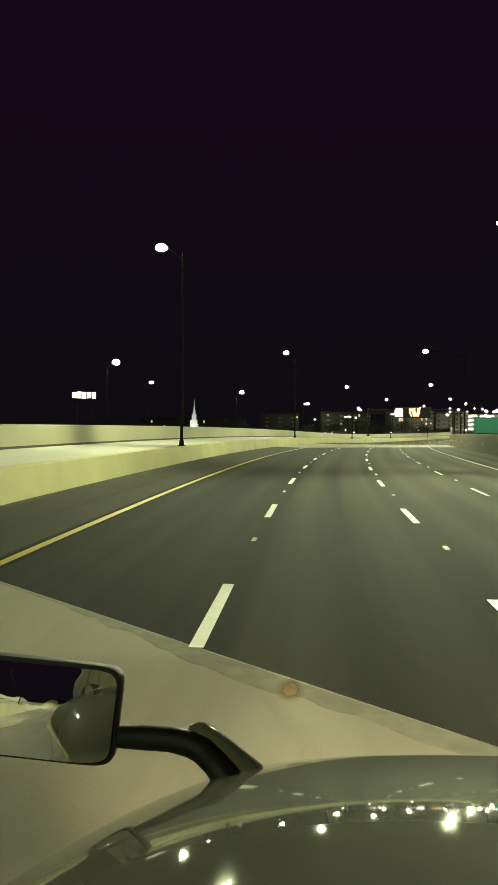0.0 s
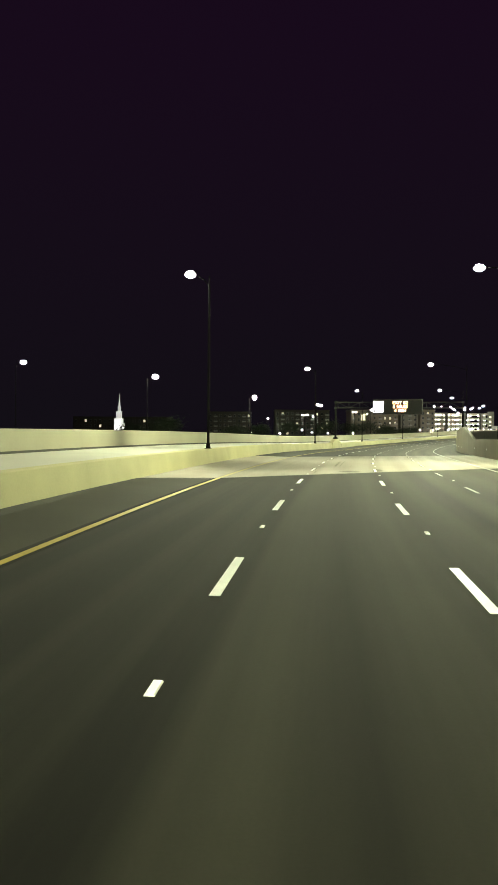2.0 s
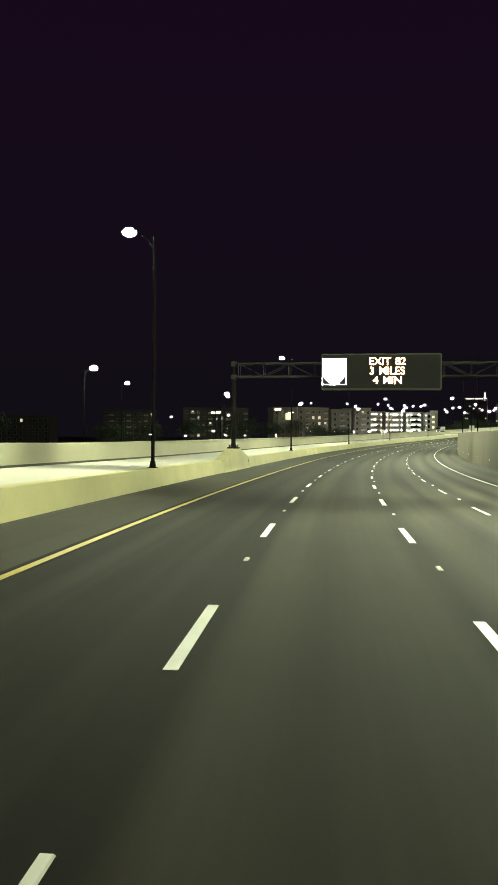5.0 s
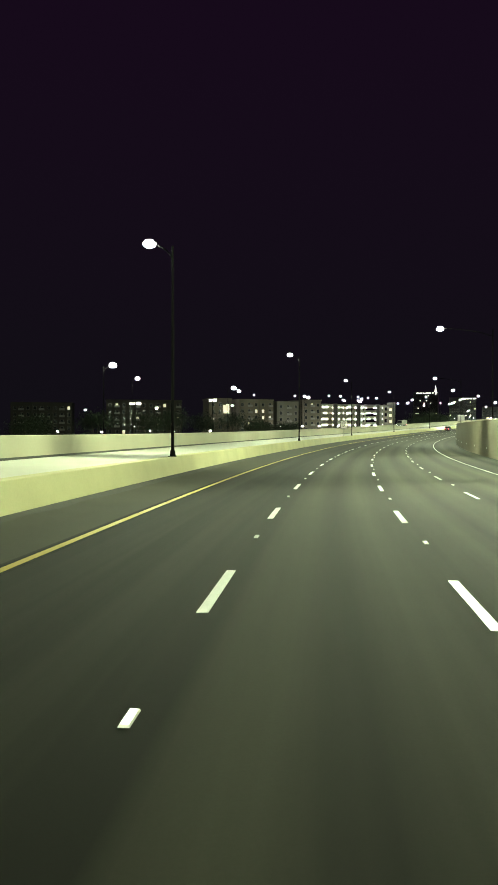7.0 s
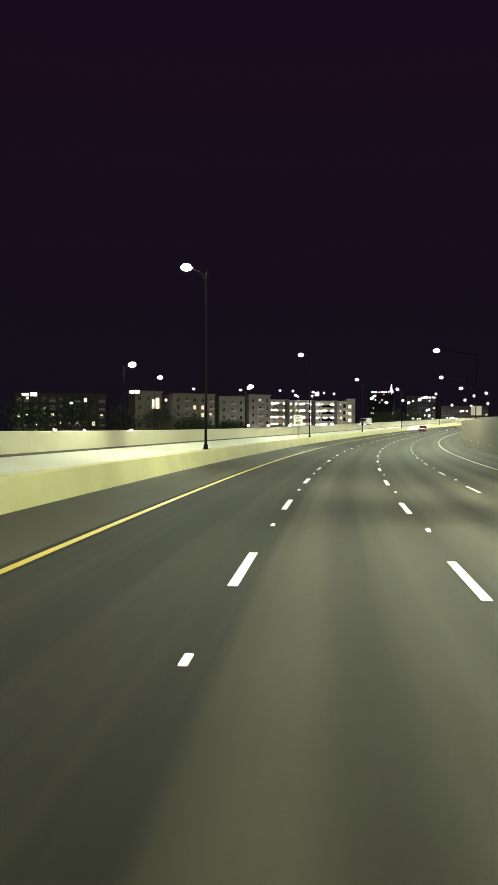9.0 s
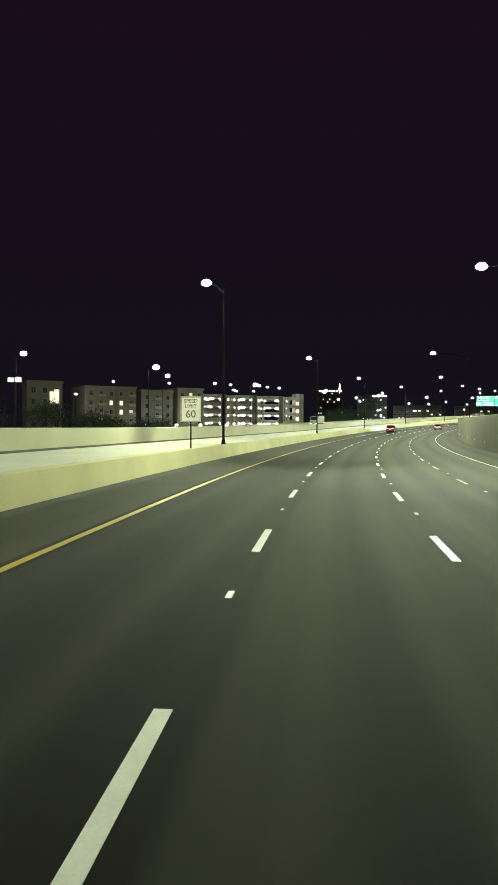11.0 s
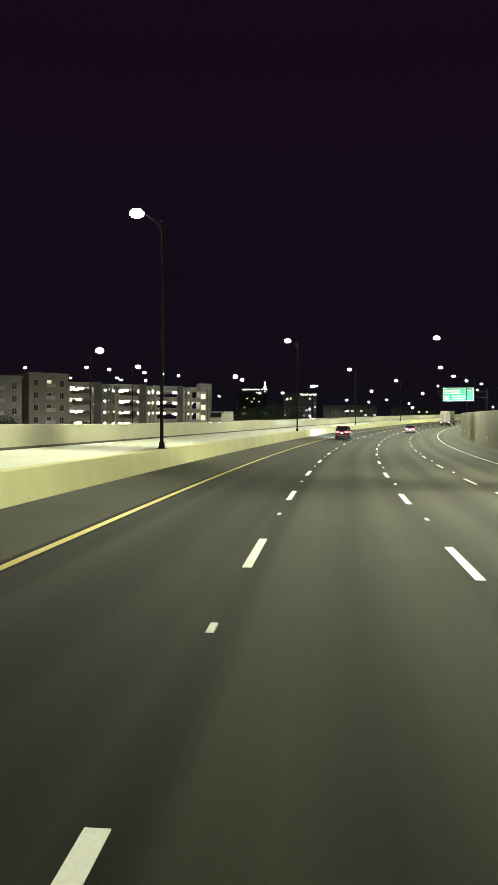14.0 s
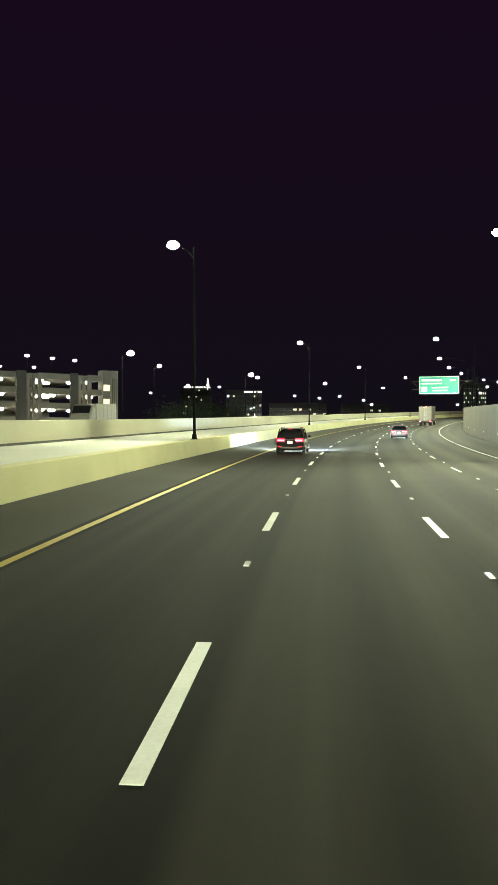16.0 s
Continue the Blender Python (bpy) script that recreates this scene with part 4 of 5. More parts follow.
rod(bm, (0.15, 0, 14.8), (0.15, 0, 16.4), 0.42, 0.20, 8)
part("lantern", bm, FLOOD, sp)
bm = bmesh.new()
rod(bm, (0.15, 0, 16.4), (0.15, 0, 19.0), 0.20, 0.10, 8)
part("spire", bm, FLOOD, sp)
li = bpy.data.lights.new("flood_lamp", "SPOT")
li.energy, li.color, li.spot_size, li.shadow_soft_size = 9000, (0.95, 0.97, 1.0), radians(70), 0.2
lo = new("flood_lamp", li)
lo.parent, lo.matrix_basis = sp, look((3, -9, 3.0), (0, 0, 10.5))

# office towers on the horizon
def office(x, y, w, d, top, spin, label, crown, seed, lit=0.08):
    rng = random.Random(seed)
    o = thing("office_tower", pose(x, y, GROUND_Z, 0, 0, spin), label, "building")
    h = top - GROUND_Z
    bm = bmesh.new()
    box(bm, (0, d / 2, h / 2), (w, d, h))
    part("wall", bm, NIGHT_GLASS, o)
    xs = [(-w / 2 + w / 12 * (k + 0.5)) for k in range(12)]
    zs = [h - 5 - 3.6 * k for k in range(8) if h - 5 - 3.6 * k > 8]
    windows(o, xs, zs, w / 12 * 0.55, 1.5, 0.0, lit, rng)
    if crown:
        bm = bmesh.new()
        for k in range(crown, 8):
            box(bm, (-w / 2 + w / 8 * (k + 0.5), -0.3, h - 1.5), (w / 8 * (0.85 if k % 3 else 0.4), 0.5, 1.1))
        part("lit_crown", bm, SHOP, o, "glowing strip along the roofline")
    return o


t2 = office(490, 1330, 34, 20, 64, -27, "far office tower with a glowing crown and a small spire", 1, 11)
bm = bmesh.new()
rod(bm, (14, 2, 62), (14, 2, 68), 2.2, 1.6, 8)
rod(bm, (14, 2, 68), (14, 2, 75), 1.1, 0.3, 8)
part("spire", bm, SHOP, t2, "glowing white spire")
office(420, 1062, 28, 20, 44, -25, "far hotel with a lit roofline", 4, 12, 0.06)
office(462, 1050, 46, 20, 34, -28, "far low office block with scattered lit windows", 0, 13, 0.2)
office(520, 1040, 40, 20, 34, -30, "far low office block", 0, 14, 0.1)
office(600, 1000, 18, 18, 52, -35, "far apartment tower with many lit windows", 0, 15, 0.3)


# ---- trees ----
def tree(x, y, h, r, seed, label):
    rng = random.Random(seed)
    t = thing("tree", pose(x, y, GROUND_Z), label, "tree", "trees beyond the wall")
    bm = bmesh.new()
    rod(bm, (0, 0, 0), (0, 0, h * 0.55), 0.26, 0.16, 10)
    tips = []
    for k in range(6):
        a = k * 1.05 + rng.uniform(-0.3, 0.3)
        tip = (math.cos(a) * r * 0.6, math.sin(a) * r * 0.6, h * rng.uniform(0.68, 0.88))
        rod(bm, (0, 0, h * rng.uniform(0.35, 0.52)), tip, 0.11, 0.03, 7)
        tips.append(tip)
    part("trunk", bm, BARK, t)
    verts, faces = [], []
    for k in range(2200):
        c = Vector(rng.choice(tips + [(0, 0, h * 0.85)])) + Vector((rng.gauss(0, r * 0.33), rng.gauss(0, r * 0.33), rng.gauss(0, h * 0.09)))
        q = Euler((rng.uniform(0, 6.3), rng.uniform(0, 6.3), rng.uniform(0, 6.3))).to_matrix()
        s = rng.uniform(0.12, 0.34)
        i = len(verts)
        verts += [c + q @ Vector(p) * s for p in ((-1, 0, 0), (0, -0.5, 0.1), (1, 0, 0), (0, 0.5, 0.1))]
        faces.append((i, i + 1, i + 2, i + 3))
    me = bpy.data.meshes.new("crown")
    me.from_pydata(verts, [], faces)
    me.materials.append(LEAF)
    c = new("crown", me)
    c.parent = t


for i, (x, y, h, r) in enumerate(((-12, 345, 11, 5.0), (-22, 352, 9.5, 4.0), (20, 430, 11, 4.5), (34, 450, 12, 4.5), (48, 470, 12.5, 5), (58, 500, 14, 5), (70, 515, 13, 4.5), (84, 545, 15, 5), (96, 560, 13.2, 5),
                                  (104, 585, 12.2, 4.5), (118, 610, 12.3, 4.5), (130, 640, 12.8, 4.5), (215, 690, 18, 6), (228, 705, 19, 6), (242, 720, 20, 6), (258, 740, 20, 6), (10, 400, 10, 4))):
    tree(x, y, h, r, 40 + i, "dark leafy tree standing beyond the motorway walls")


# ---- vehicles ----
def loft(bm, rings):
    """Joins rings of equally many points, and closes both ends."""
    vs = [[bm.verts.new(p) for p in r] for r in rings]
    n = len(rings[0])
    for a, b in zip(vs, vs[1:]):
        for i in range(n):
            bm.faces.new((a[i], a[(i + 1) % n], b[(i + 1) % n], b[i]))
    bm.faces.new(vs[0][::-1])
    bm.faces.new(vs[-1])
    bmesh.ops.recalc_face_normals(bm, faces=bm.faces[:])


def ring(y, w, z0, z1, n=20, p=4.0, lean=0.0):
    """A rounded rectangle across the car at y, half width w, from z0 to z1; lean moves the top along y."""
    out = []
    for i in range(n):
        a = 2 * math.pi * (i + 0.5) / n
        c, s = math.cos(a), math.sin(a)
        x = w * math.copysign(abs(c) ** (2 / p), c)
        f = (1 + math.copysign(abs(s) ** (2 / p), s)) / 2
        out.append((x, y + lean * f, z0 + (z1 - z0) * f))
    return out


def wheel(parent, x, y, r, width, rim=RIM):
    bm = bmesh.new()
    rod(bm, (x - width / 2, y, r), (x + width / 2, y, r), r, n=28)
    bevel(bm, 0.015, 1)
    w = part("wheel", bm, RUBBER, parent, "black tyre")
    side = 1 if x > 0 else -1
    bm = bmesh.new()
    xo = x + side * (width / 2 + 0.003)
    rod(bm, (xo - 0.02, y, r), (xo + 0.004, y, r), r * 0.62, n=24)
    for k in range(5):
        a = k * 2 * math.pi / 5
        rod(bm, (xo, y, r), (xo + side * 0.02, y + math.cos(a) * r * 0.58, r + math.sin(a) * r * 0.58), 0.035, n=6)
    part("rim", bm, rim, w, "alloy rim")


def car(m, label, paint, L, W, H, belt, cabin, tail, rails, lamps_on, category="car", name="car"):
    """A car with its middle at the origin, nose towards +y."""
    c = thing(name, m, label, category)
    hw = W / 2
    rear, nose = -L / 2, L / 2
    bm = bmesh.new()
    loft(bm, [ring(rear, hw * 0.84, 0.42, belt * 0.88, p=3.2), ring(rear + 0.10, hw * 0.95, 0.33, belt * 0.98, p=3.4), ring(rear + 0.5, hw, 0.26, belt, p=3.6), ring(0, hw, 0.24, belt),
              ring(nose - 1.25, hw, 0.25, belt - 0.02), ring(nose - 0.5, hw * 0.97, 0.27, belt - 0.12), ring(nose - 0.1, hw * 0.88, 0.32, belt - 0.26), ring(nose, hw * 0.78, 0.40, belt - 0.36)])
    part("body", bm, paint, c, smooth=True)
    y0, y1, y2, y3 = cabin                    # foot and head of the rear glass, head and foot of the windscreen
    bm = bmesh.new()
    cw = hw * 0.74
    loft(bm, [ring(y0, hw * 0.90, belt - 0.12, belt + 0.05, p=3.4), ring((y0 + y1) / 2, hw * 0.88, belt - 0.12, (belt + H) / 2 + 0.06, p=3.4), ring(y1, cw + 0.04, belt - 0.12, H - 0.02, p=3.4),
              ring((y1 + y2) / 2, cw + 0.05, belt - 0.12, H, p=3.4), ring(y2, cw + 0.04, belt - 0.12, H - 0.03, p=3.4), ring((y2 + y3) / 2, hw * 0.87, belt - 0.12, (belt + H) / 2, p=3.4), ring(y3, hw * 0.9, belt - 0.12, belt, p=3.4)])
    part("cabin", bm, CAR_GLASS, c, "dark glazed cabin", smooth=True)
    bm = bmesh.new()
    loft(bm, [ring(y1 - 0.12, cw - 0.02, H - 0.06, H - 0.005, p=5), ring(y1 + 0.15, cw + 0.01, H - 0.05, H + 0.015, p=5), ring((y1 + y2) / 2, cw + 0.02, H - 0.04, H + 0.03, p=5), ring(y2, cw, H - 0.07, H - 0.01, p=5)])
    part("roof", bm, paint, c, smooth=True)
    for sx in (-1, 1):
        for ya, yb, yc in ((y0 + 0.1, y1 + 0.05, 0.10), ((y0 + y3) / 2 - 0.1, (y1 + y2) / 2, 0.09), (y3 - 0.1, y2 + 0.05, 0.08)):
            bm = bmesh.new()
            rod(bm, (sx * hw * 0.90, ya, belt - 0.06), (sx * (cw + 0.045), yb, H - 0.06), yc * 0.6, yc * 0.5, 8)
            part("pillar", bm, paint, c)
        bm = bmesh.new()
        box(bm, (sx * (hw + 0.11), y3 - 0.45, belt + 0.08), (0.22, 0.12, 0.16))
        bevel(bm, 0.04)
        part("side_mirror", bm, paint, c)
        bm = bmesh.new()
        tw = hw * 0.50
        box(bm, (sx * (hw * 0.88 - tw / 2), rear + 0.06, belt - 0.13), (tw, 0.16, 0.16), Matrix.Rotation(sx * 0.12, 4, "Z"))
        bevel(bm, 0.03)
        tl = part("tail_light", bm, TAIL, c, "glowing red tail light")
        # added block behind the lamp, drawn as its red halo
        bm = bmesh.new()
        box(bm, (sx * (hw * 0.90 - tw / 2), rear + 0.085, belt - 0.13), (tw * 1.2, 0.16, 0.32), Matrix.Rotation(sx * 0.12, 4, "Z"))
        bevel(bm, 0.05)
        part("lens_surround", bm, RED_GLOW, tl, "dim red halo added round the tail light")
        bm = bmesh.new()
        box(bm, (sx * hw * 0.70, rear + 0.0, 0.52), (hw * 0.30, 0.08, 0.07))
        part("reflector", bm, RED_LENS, c, "red bumper reflector, faintly self-lit")
        bm = bmesh.new()
        box(bm, (sx * hw * 0.66, nose - 0.10, belt - 0.36), (hw * 0.36, 0.14, 0.12))
        bevel(bm, 0.03)
        part("headlight", bm, HEADLIGHT, c, "glowing headlight")
        if rails:
            bm = bmesh.new()
            rod(bm, (sx * (cw - 0.06), y1 + 0.1, H + 0.06), (sx * (cw - 0.06), y2 - 0.1, H + 0.06), 0.022, n=8)
            for yy in (y1 + 0.15, (y1 + y2) / 2, y2 - 0.15):
                box(bm, (sx * (cw - 0.06), yy, H + 0.03), (0.05, 0.09, 0.07))
            part("roof_rail", bm, SILVER, c)
        for yy in (rear + 0.92, nose - 0.95):
            wheel(c, sx * (hw - 0.10), yy, 0.36, 0.23)
        bm = bmesh.new()
        box(bm, (sx * (hw + 0.0), 0.05, 0.34), (0.05, L * 0.46, 0.09))
        part("sill", bm, SILVER if rails else TRIM, c)
        if lamps_on:
            li = bpy.data.lights.new("headlamp_beam", "SPOT")
            li.energy, li.color, li.spot_size, li.spot_blend, li.shadow_soft_size = lamps_on, (0.62, 0.82, 1.0), radians(132), 1.0, 0.08
            lo = new("headlamp_beam", li)
            lo.parent, lo.matrix_basis = c, look((sx * hw * 0.66, nose + 0.12, belt - 0.36), (sx * hw * 0.66, nose + 9, -0.5))
    bm = bmesh.new()
    box(bm, (0, nose - 0.55, 0.20), (W * 0.86, 0.06, 0.26))
    part("air_dam", bm, TRIM, c)
    bm = bmesh.new()
    box(bm, (0, rear - 0.01, 0.44), (W * 0.72, 0.14, 0.11))
    bevel(bm, 0.05)
    part("bumper", bm, SILVER if rails else paint, c, "silver lower bumper" if rails else "")
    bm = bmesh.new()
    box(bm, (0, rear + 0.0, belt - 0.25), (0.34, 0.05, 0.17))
    part("number_plate", bm, PLATE, c, "plain white number plate, self-lit in place of a plate lamp")
    bm = bmesh.new()
    box(bm, (0, rear + 0.01, belt - 0.07), (W * 0.40, 0.07, 0.03))
    part("chrome_strip", bm, SILVER, c)
    if tail:
        bm = bmesh.new()
        box(bm, (0, y1 - 0.22, H - 0.03), (cw * 1.7, 0.30, 0.05))
        bevel(bm, 0.02)
        sp2 = part("spoiler", bm, paint, c)
        bm = bmesh.new()
        box(bm, (0, y1 - 0.38, H - 0.03), (0.30, 0.02, 0.03))
        part("brake_light", bm, RED_LENS, sp2)
    return c


car(road_pose(563.0, -2.0), "dark plum SUV with glowing red tail lights and roof rails", SUV_PAINT, 4.75, 1.89, 1.70, 1.05, (-2.28, -1.75, 0.45, 1.30), True, True, 45000, "suv", "suv")
car(road_pose(600.0, 5.75), "silver saloon car with glowing tail lights", CAR_PAINT, 4.6, 1.80, 1.44, 0.92, (-1.75, -1.05, 0.35, 1.25), False, False, 6000)
car(road_pose(-8.0, -1.9), "dark saloon car following with lit headlights", SUV_PAINT, 4.6, 1.80, 1.44, 0.92, (-1.75, -1.05, 0.35, 1.25), False, False, 9000)
car(road_pose(760.0, 9.3), "distant dark saloon car with red tail lights", SUV_PAINT, 4.6, 1.80, 1.44, 0.92, (-1.75, -1.05, 0.35, 1.25), False, False, 0)
car(road_pose(700.0, -18.0, 0.9, 180), "oncoming silver saloon car with lit headlights", CAR_PAINT, 4.6, 1.80, 1.44, 0.92, (-1.75, -1.05, 0.35, 1.25), False, False, 0)


def box_truck(m, label, length, height, hw=1.28):
    t = thing("box_truck", m, label, "truck")
    bm = bmesh.new()
    box(bm, (0, 0, 1.05 + (height - 1.05) / 2), (2 * hw, length, height - 1.05))
    bevel(bm, 0.04)
    body = part("box_body", bm, BOX_WHITE, t, "white panelled box")
    for k in range(int(length / 1.2)):
        for sx in (-1, 1):
            bm = bmesh.new()
            box(bm, (sx * (hw + 0.012), -length / 2 + 0.6 + 1.2 * k, 1.05 + (height - 1.05) / 2), (0.02, 0.05, height - 1.25))
            part("rib", bm, BOX_WHITE, body)
    for sx in (-1, 1):
        bm = bmesh.new()
        box(bm, (sx * hw * 0.49, -length / 2 - 0.03, 1.05 + (height - 1.05) / 2), (hw * 0.94, 0.05, height - 1.3))
        door = part("rear_door", bm, BOX_WHITE, t)
        bm = bmesh.new()
        rod(bm, (sx * 0.18, -length / 2 - 0.08, 1.2), (sx * 0.18, -length / 2 - 0.08, height - 0.2), 0.02, n=8)
        part("lock_bar", bm, GALV, door)
        bm = bmesh.new()
        box(bm, (sx * hw * 0.82, -length / 2 - 0.05, 0.95), (0.30, 0.08, 0.13))
        part("tail_light", bm, TAIL, t, "glowing red tail light")
        bm = bmesh.new()
        box(bm, (sx * 0.9, -length / 2 + 0.9, 0.42), (0.55, 0.03, 0.5))
        part("mud_flap", bm, TRIM, t)
        for yy in (-length / 2 + 1.5, -length / 2 + 2.7, length / 2 + 1.2):
            wheel(t, sx * 1.02, yy, 0.5, 0.45, GALV)
        bm = bmesh.new()
        box(bm, (sx * 0.75, length / 2 + 2.03, 0.95), (0.40, 0.08, 0.20))
        part("headlight", bm, HEADLIGHT, t, "glowing headlight")
    for x in (-0.25, 0, 0.25):
        bm = bmesh.new()
        box(bm, (x, -length / 2 - 0.04, height - 0.08), (0.12, 0.05, 0.06))
        part("marker_light", bm, TAIL, t)
    bm = bmesh.new()
    box(bm, (0, -0.2, 0.85), (0.9, length + 3.4, 0.22))
    part("chassis", bm, TRIM, t)
    bm = bmesh.new()
    box(bm, (0, -length / 2 + 0.1, 0.62), (2.1, 0.12, 0.14))
    part("under_bumper", bm, TRIM, t)
    bm = bmesh.new()
    loft(bm, [ring(length / 2 + 0.25, 1.15, 0.6, 2.9, p=6), ring(length / 2 + 1.1, 1.15, 0.6, 2.9, p=6), ring(length / 2 + 1.75, 1.12, 0.6, 1.9, p=6), ring(length / 2 + 2.0, 1.05, 0.65, 1.75, p=6)])
    cab = part("cab", bm, BOX_WHITE, t, smooth=True)
    bm = bmesh.new()
    box(bm, (0, length / 2 + 1.47, 2.32), (1.95, 0.05, 0.95), Matrix.Rotation(0.55, 4, "X"))
    part("windscreen", bm, CAR_GLASS, cab)
    return t


box_truck(road_pose(684.0, 6.7), "white box trailer truck with red tail lights", 11.0, 3.95)
box_truck(road_pose(595.0, -27.7, 0.9, 180), "oncoming white box truck with lit headlights", 6.5, 2.95, 1.1)


# ---- the nose of the white truck, with its fender mirror ----
def truck_nose():
    t = thing("semi_truck", road_pose(40.33, 1.43), "white semi truck with a trailer and a black fender mirror", "truck")
    # local: x right of the truck's middle, y ahead of the driver's eye
    def arch(y, w, top, drop, p):
        n, out = 22, []
        for i in range(n + 1):
            a = math.pi * i / n
            c, s = math.cos(a), math.sin(a)
            out.append((0.36 - w * math.copysign(abs(c) ** (2 / p), c), y, top - drop + drop * abs(s) ** (2 / p)))
        return out
    rings = [arch(0.62, 1.475, 1.872, 0.858, 3.50), arch(1.05, 1.389, 1.825, 0.858, 3.46), arch(1.23, 1.356, 1.795, 0.858, 3.45), arch(1.45, 1.320, 1.744, 0.858, 3.43), arch(1.7, 1.283, 1.674, 0.858, 3.41),
             arch(1.95, 1.250, 1.589, 0.858, 3.39), arch(2.15, 1.227, 1.517, 0.858, 3.37), arch(2.32, 1.209, 1.417, 0.691, 3.36), arch(2.42, 1.200, 1.237, 0.553, 3.35), arch(2.46, 1.197, 1.017, 0.498, 3.34)]
    bm = bmesh.new()
    vs = [[bm.verts.new(p) for p in r] for r in rings]
    for a, b in zip(vs, vs[1:]):
        for i in range(len(a) - 1):
            bm.faces.new((a[i], a[i + 1], b[i + 1], b[i]))
    bm.faces.new(vs[-1])
    bmesh.ops.recalc_face_normals(bm, faces=bm.faces[:])
    hood = part("hood", bm, TRUCK_PAINT, t, "glossy white curved hood", smooth=True)
    md = hood.modifiers.new("smooth", "SUBSURF")
    md.levels = md.render_levels = 2
    for sx in (-1, 1):
        bm = bmesh.new()
        loft(bm, [ring(0.75, 0.17, 0.55, 1.02, p=4), ring(1.1, 0.19, 0.75, 1.12, p=4), ring(1.9, 0.18, 0.72, 1.10, p=4), ring(2.35, 0.15, 0.45, 0.98, p=4)])
        bmesh.ops.translate(bm, verts=bm.verts[:], vec=(sx * 1.02, 0, 0))
        part("fender", bm, TRUCK_PAINT, t, smooth=True)
        wheel(t, sx * 1.0, 1.5, 0.52, 0.30, GALV)
        bm = bmesh.new()
        box(bm, (sx * 0.92, 2.40, 0.80), (0.34, 0.16, 0.22))
        bevel(bm, 0.05)
        part("headlight", bm, HEADLIGHT, t, "glowing headlight")
        li = bpy.data.lights.new("headlamp_beam", "SPOT")
        li.energy, li.color, li.spot_size, li.spot_blend, li.shadow_soft_size = 1300, (1.0, 0.88, 0.56), radians(70), 0.8, 0.08
        lo = new("headlamp_beam", li)
        lo.parent, lo.matrix_basis = t, look((sx * 0.92, 2.55, 0.80), (sx * 0.92, 18, -0.4))
    bm = bmesh.new()
    box(bm, (0, 2.50, 0.80), (1.15, 0.06, 0.62))
    grille = part("grille", bm, TRIM, t, "black grille")
    for k in range(6):
        bm = bmesh.new()
        box(bm, (0, 2.54, 0.55 + 0.1 * k), (1.1, 0.03, 0.03))
        part("slat", bm, SILVER, grille)
    bm = bmesh.new()
    box(bm, (0, 2.50, 0.40), (2.2, 0.24, 0.30))
    bevel(bm, 0.06)
    part("bumper", bm, TRIM, t)
    bm = bmesh.new()
    for x in (-0.42, 0.42):
        box(bm, (x, 1.4, 0.62), (0.10, 2.1, 0.26))
    box(bm, (0, 1.5, 0.52), (1.75, 0.12, 0.12))
    part("chassis", bm, TRIM, t)
    # cab round the driver's eye, with an open windscreen, and the trailer behind
    bm = bmesh.new()
    box(bm, (0, -0.85, 3.12), (2.36, 2.5, 0.12))
    bevel(bm, 0.05)
    part("roof", bm, TRUCK_PAINT, t)
    bm = bmesh.new()
    box(bm, (0, -2.05, 2.0), (2.36, 0.08, 2.2))
    part("rear_wall", bm, TRUCK_PAINT, t)
    bm = bmesh.new()
    box(bm, (0, -0.75, 0.95), (2.3, 2.5, 0.08))
    part("floor_plate", bm, CAB_DARK, t)
    bm = bmesh.new()
    box(bm, (0, 0.44, 1.42), (2.2, 0.30, 0.56))
    bevel(bm, 0.08)
    part("dashboard", bm, CAB_DARK, t, "dark padded dashboard")
    for sx in (-1, 1):
        bm = bmesh.new()
        box(bm, (sx * 1.16, -0.15, 1.42), (0.07, 1.5, 0.92))
        bevel(bm, 0.02)
        door = part("door", bm, TRUCK_PAINT, t)
        bm = bmesh.new()
        box(bm, (sx * 1.205, -0.75, 1.55), (0.03, 0.16, 0.05))
        part("handle", bm, TRIM, door)
        bm = bmesh.new()
        box(bm, (sx * 1.16, -1.46, 2.0), (0.07, 1.12, 2.1))
        part("sleeper_panel", bm, TRUCK_PAINT, t)
        bm = bmesh.new()
        rod(bm, (sx * 1.12, 0.58, 1.85), (sx * 1.08, 0.22, 3.08), 0.07, 0.06, 10)
        part("pillar", bm, TRUCK_PAINT, t)
        for y in (-3.2, -4.5, -12.2, -13.5):
            wheel(t, sx * 0.98, y, 0.51, 0.5, GALV)
    bm = bmesh.new()
    box(bm, (0, -9.0, 2.62), (2.58, 13.0, 2.85))
    bevel(bm, 0.04)
    part("trailer_box", bm, BOX_WHITE, t, "white panelled trailer")
    bm = bmesh.new()
    box(bm, (0, -7.0, 0.95), (0.9, 15.0, 0.24))
    part("frame_rail", bm, TRIM, t)
    for o in t.children:                       # the driver sits left of the truck's middle
        if o is not hood:
            o.location.x += 0.5
    # fender mirror: bent black arm, painted foot, rounded head with convex glass
    bm = bmesh.new()
    pts = [(-0.72, 1.985, 1.590), (-0.656, 1.965, 1.598), (-0.584, 1.945, 1.604), (-0.535, 1.93, 1.600), (-0.505, 1.925, 1.588), (-0.475, 1.92, 1.562), (-0.435, 1.90, 1.522)]
    wide = (0.026, 0.029, 0.029, 0.030, 0.031, 0.032, 0.034)
    for k in range(len(pts) - 1):
        rod(bm, pts[k], pts[k + 1], wide[k], wide[k + 1], 14)
    for p, w in zip(pts[1:-1], wide[1:-1]):
        bmesh.ops.create_uvsphere(bm, u_segments=14, v_segments=8, radius=w, matrix=Matrix.Translation(p))
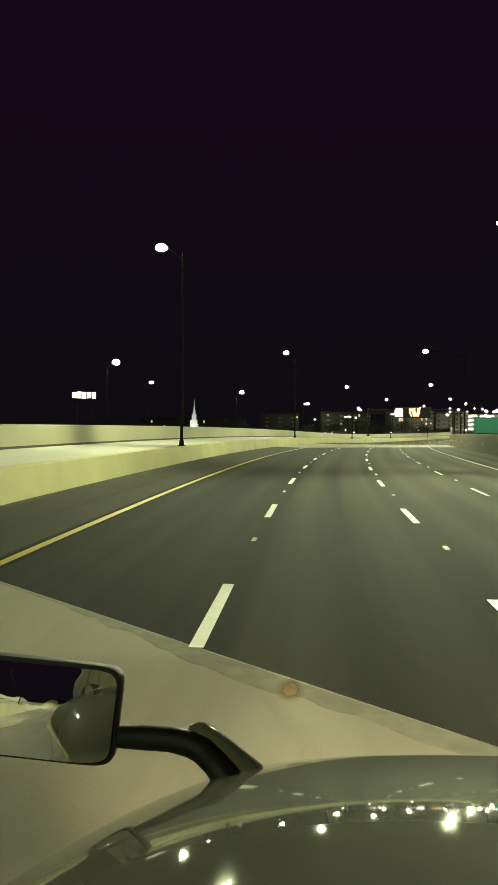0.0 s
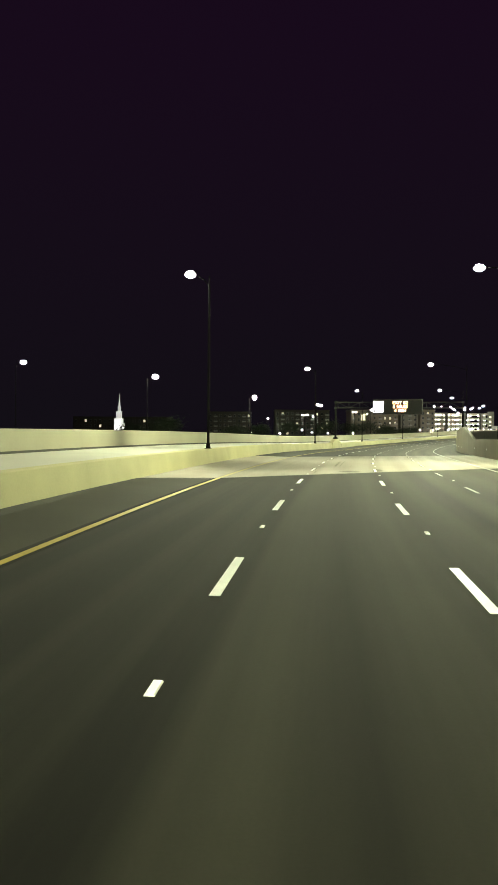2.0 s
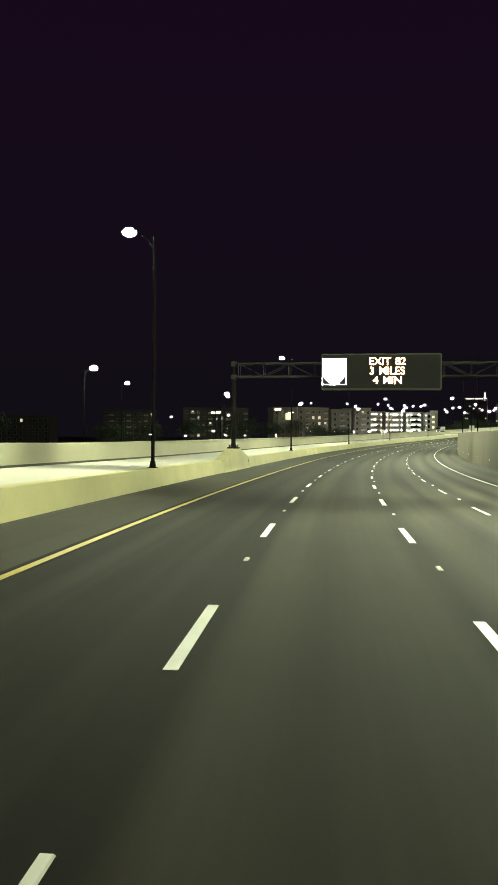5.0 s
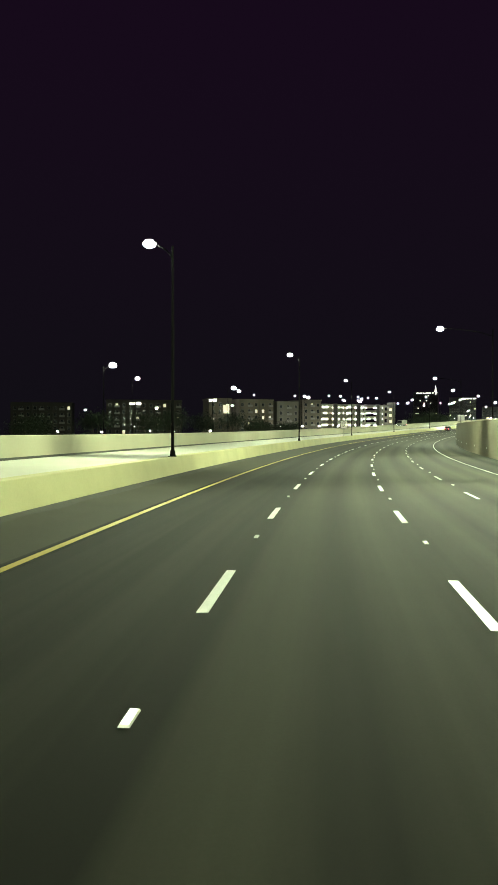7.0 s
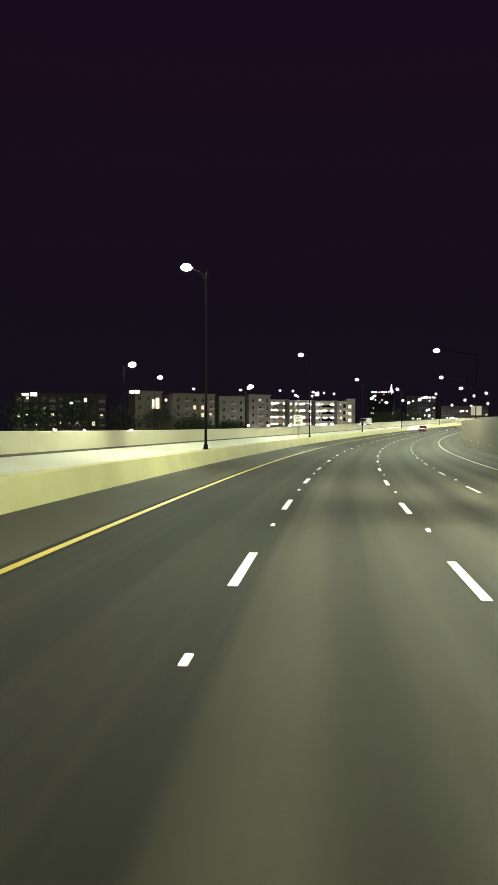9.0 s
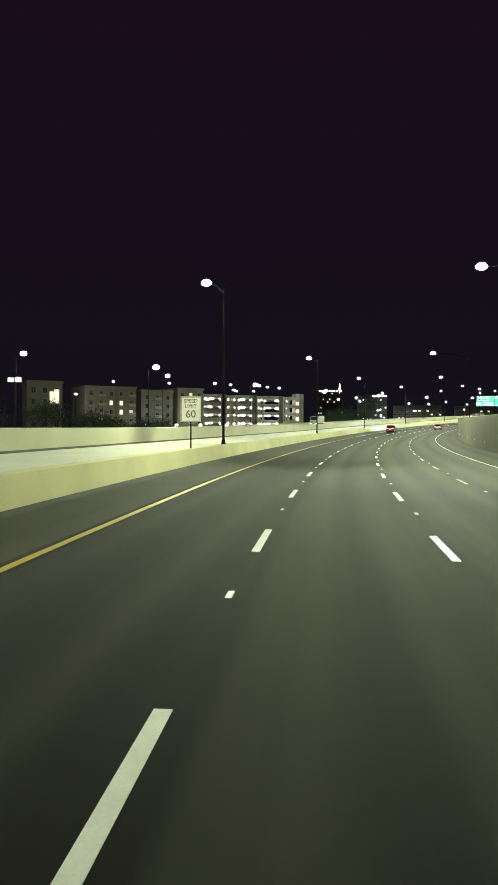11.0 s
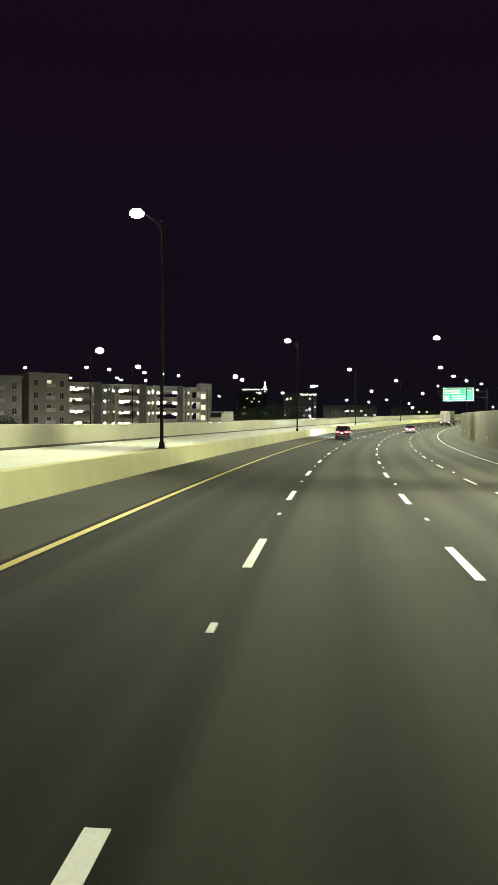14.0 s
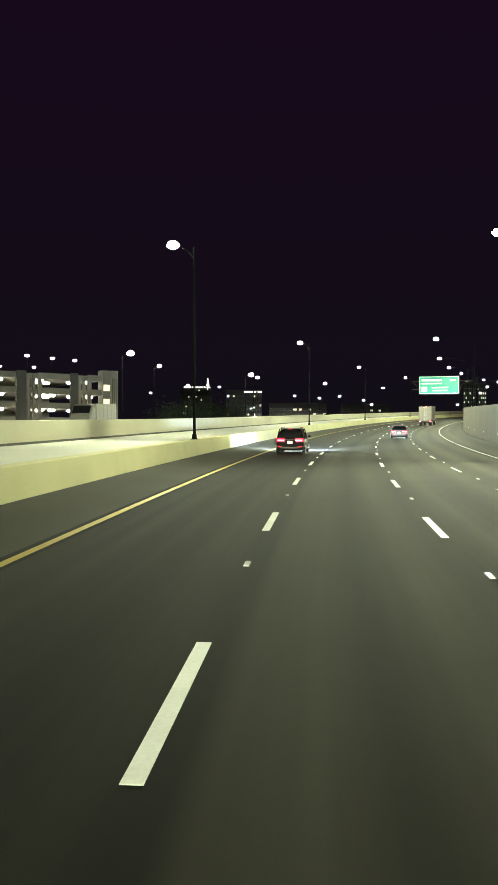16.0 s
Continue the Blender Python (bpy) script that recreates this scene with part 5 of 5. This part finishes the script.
    part("mirror_arm", bm, TRIM, t, "black bent mirror arm", smooth=True)
    bm = bmesh.new()
    foot = [(-0.545, 1.965, 1.612), (-0.515, 1.962, 1.606), (-0.475, 1.957, 1.580), (-0.425, 1.950, 1.543), (-0.39, 1.945, 1.515)]
    for k, w in enumerate((0.020, 0.034, 0.037, 0.038)):
        rod(bm, foot[k], foot[k + 1], w, (0.034, 0.037, 0.038, 0.042)[k], 14)
    for p, w in zip(foot[1:-1], (0.034, 0.037, 0.038)):
        bmesh.ops.create_uvsphere(bm, u_segments=14, v_segments=8, radius=w, matrix=Matrix.Translation(p))
    part("mirror_foot", bm, TRUCK_PAINT, t, "white painted foot of the mirror arm", smooth=True)
    turn = Matrix(((0.9993, -0.0376, -0.0054, -0.909), (0.038, 0.9893, 0.141, 1.955), (0.0, -0.141, 0.990, 1.662), (0, 0, 0, 1))) @ pose(0, 0, 0, 0, 4.8, 0)
    bm = bmesh.new()
    rings = []
    for y, k in ((-0.003, 0.985), (0.004, 1.0), (0.035, 1.0), (0.075, 0.93), (0.105, 0.74), (0.115, 0.45)):
        rings.append([(0.196 * k * math.copysign(abs(math.cos(q)) ** 0.24, math.cos(q)), y, 0.119 * k * math.copysign(abs(math.sin(q)) ** 0.24, math.sin(q))) for q in (2 * math.pi * (i + 0.5) / 48 for i in range(48))])
    loft(bm, rings)
    bmesh.ops.transform(bm, matrix=turn, verts=bm.verts[:])
    head = part("mirror_housing", bm, TRIM, t, "black mirror housing", smooth=True)
    bm = bmesh.new()
    caps = []
    for k in (1.0, 0.85, 0.65, 0.45, 0.25, 0.1):
        caps.append([bm.verts.new((x, (x * x + z * z) / 1.9 - 0.030, z)) for x, z in ((0.186 * k * math.copysign(abs(math.cos(q)) ** 0.26, math.cos(q)), 0.109 * k * math.copysign(abs(math.sin(q)) ** 0.26, math.sin(q)))
                     for q in (2 * math.pi * (i + 0.5) / 48 for i in range(48)))])
    for c, e in zip(caps, caps[1:]):
        for i in range(48):
            bm.faces.new((c[i], c[(i + 1) % 48], e[(i + 1) % 48], e[i]))
    bm.faces.new(caps[-1])
    bmesh.ops.recalc_face_normals(bm, faces=bm.faces[:])
    bmesh.ops.transform(bm, matrix=turn, verts=bm.verts[:])
    part("mirror_glass", bm, MIRROR, head, "convex reflecting mirror glass", smooth=True)


truck_nose()
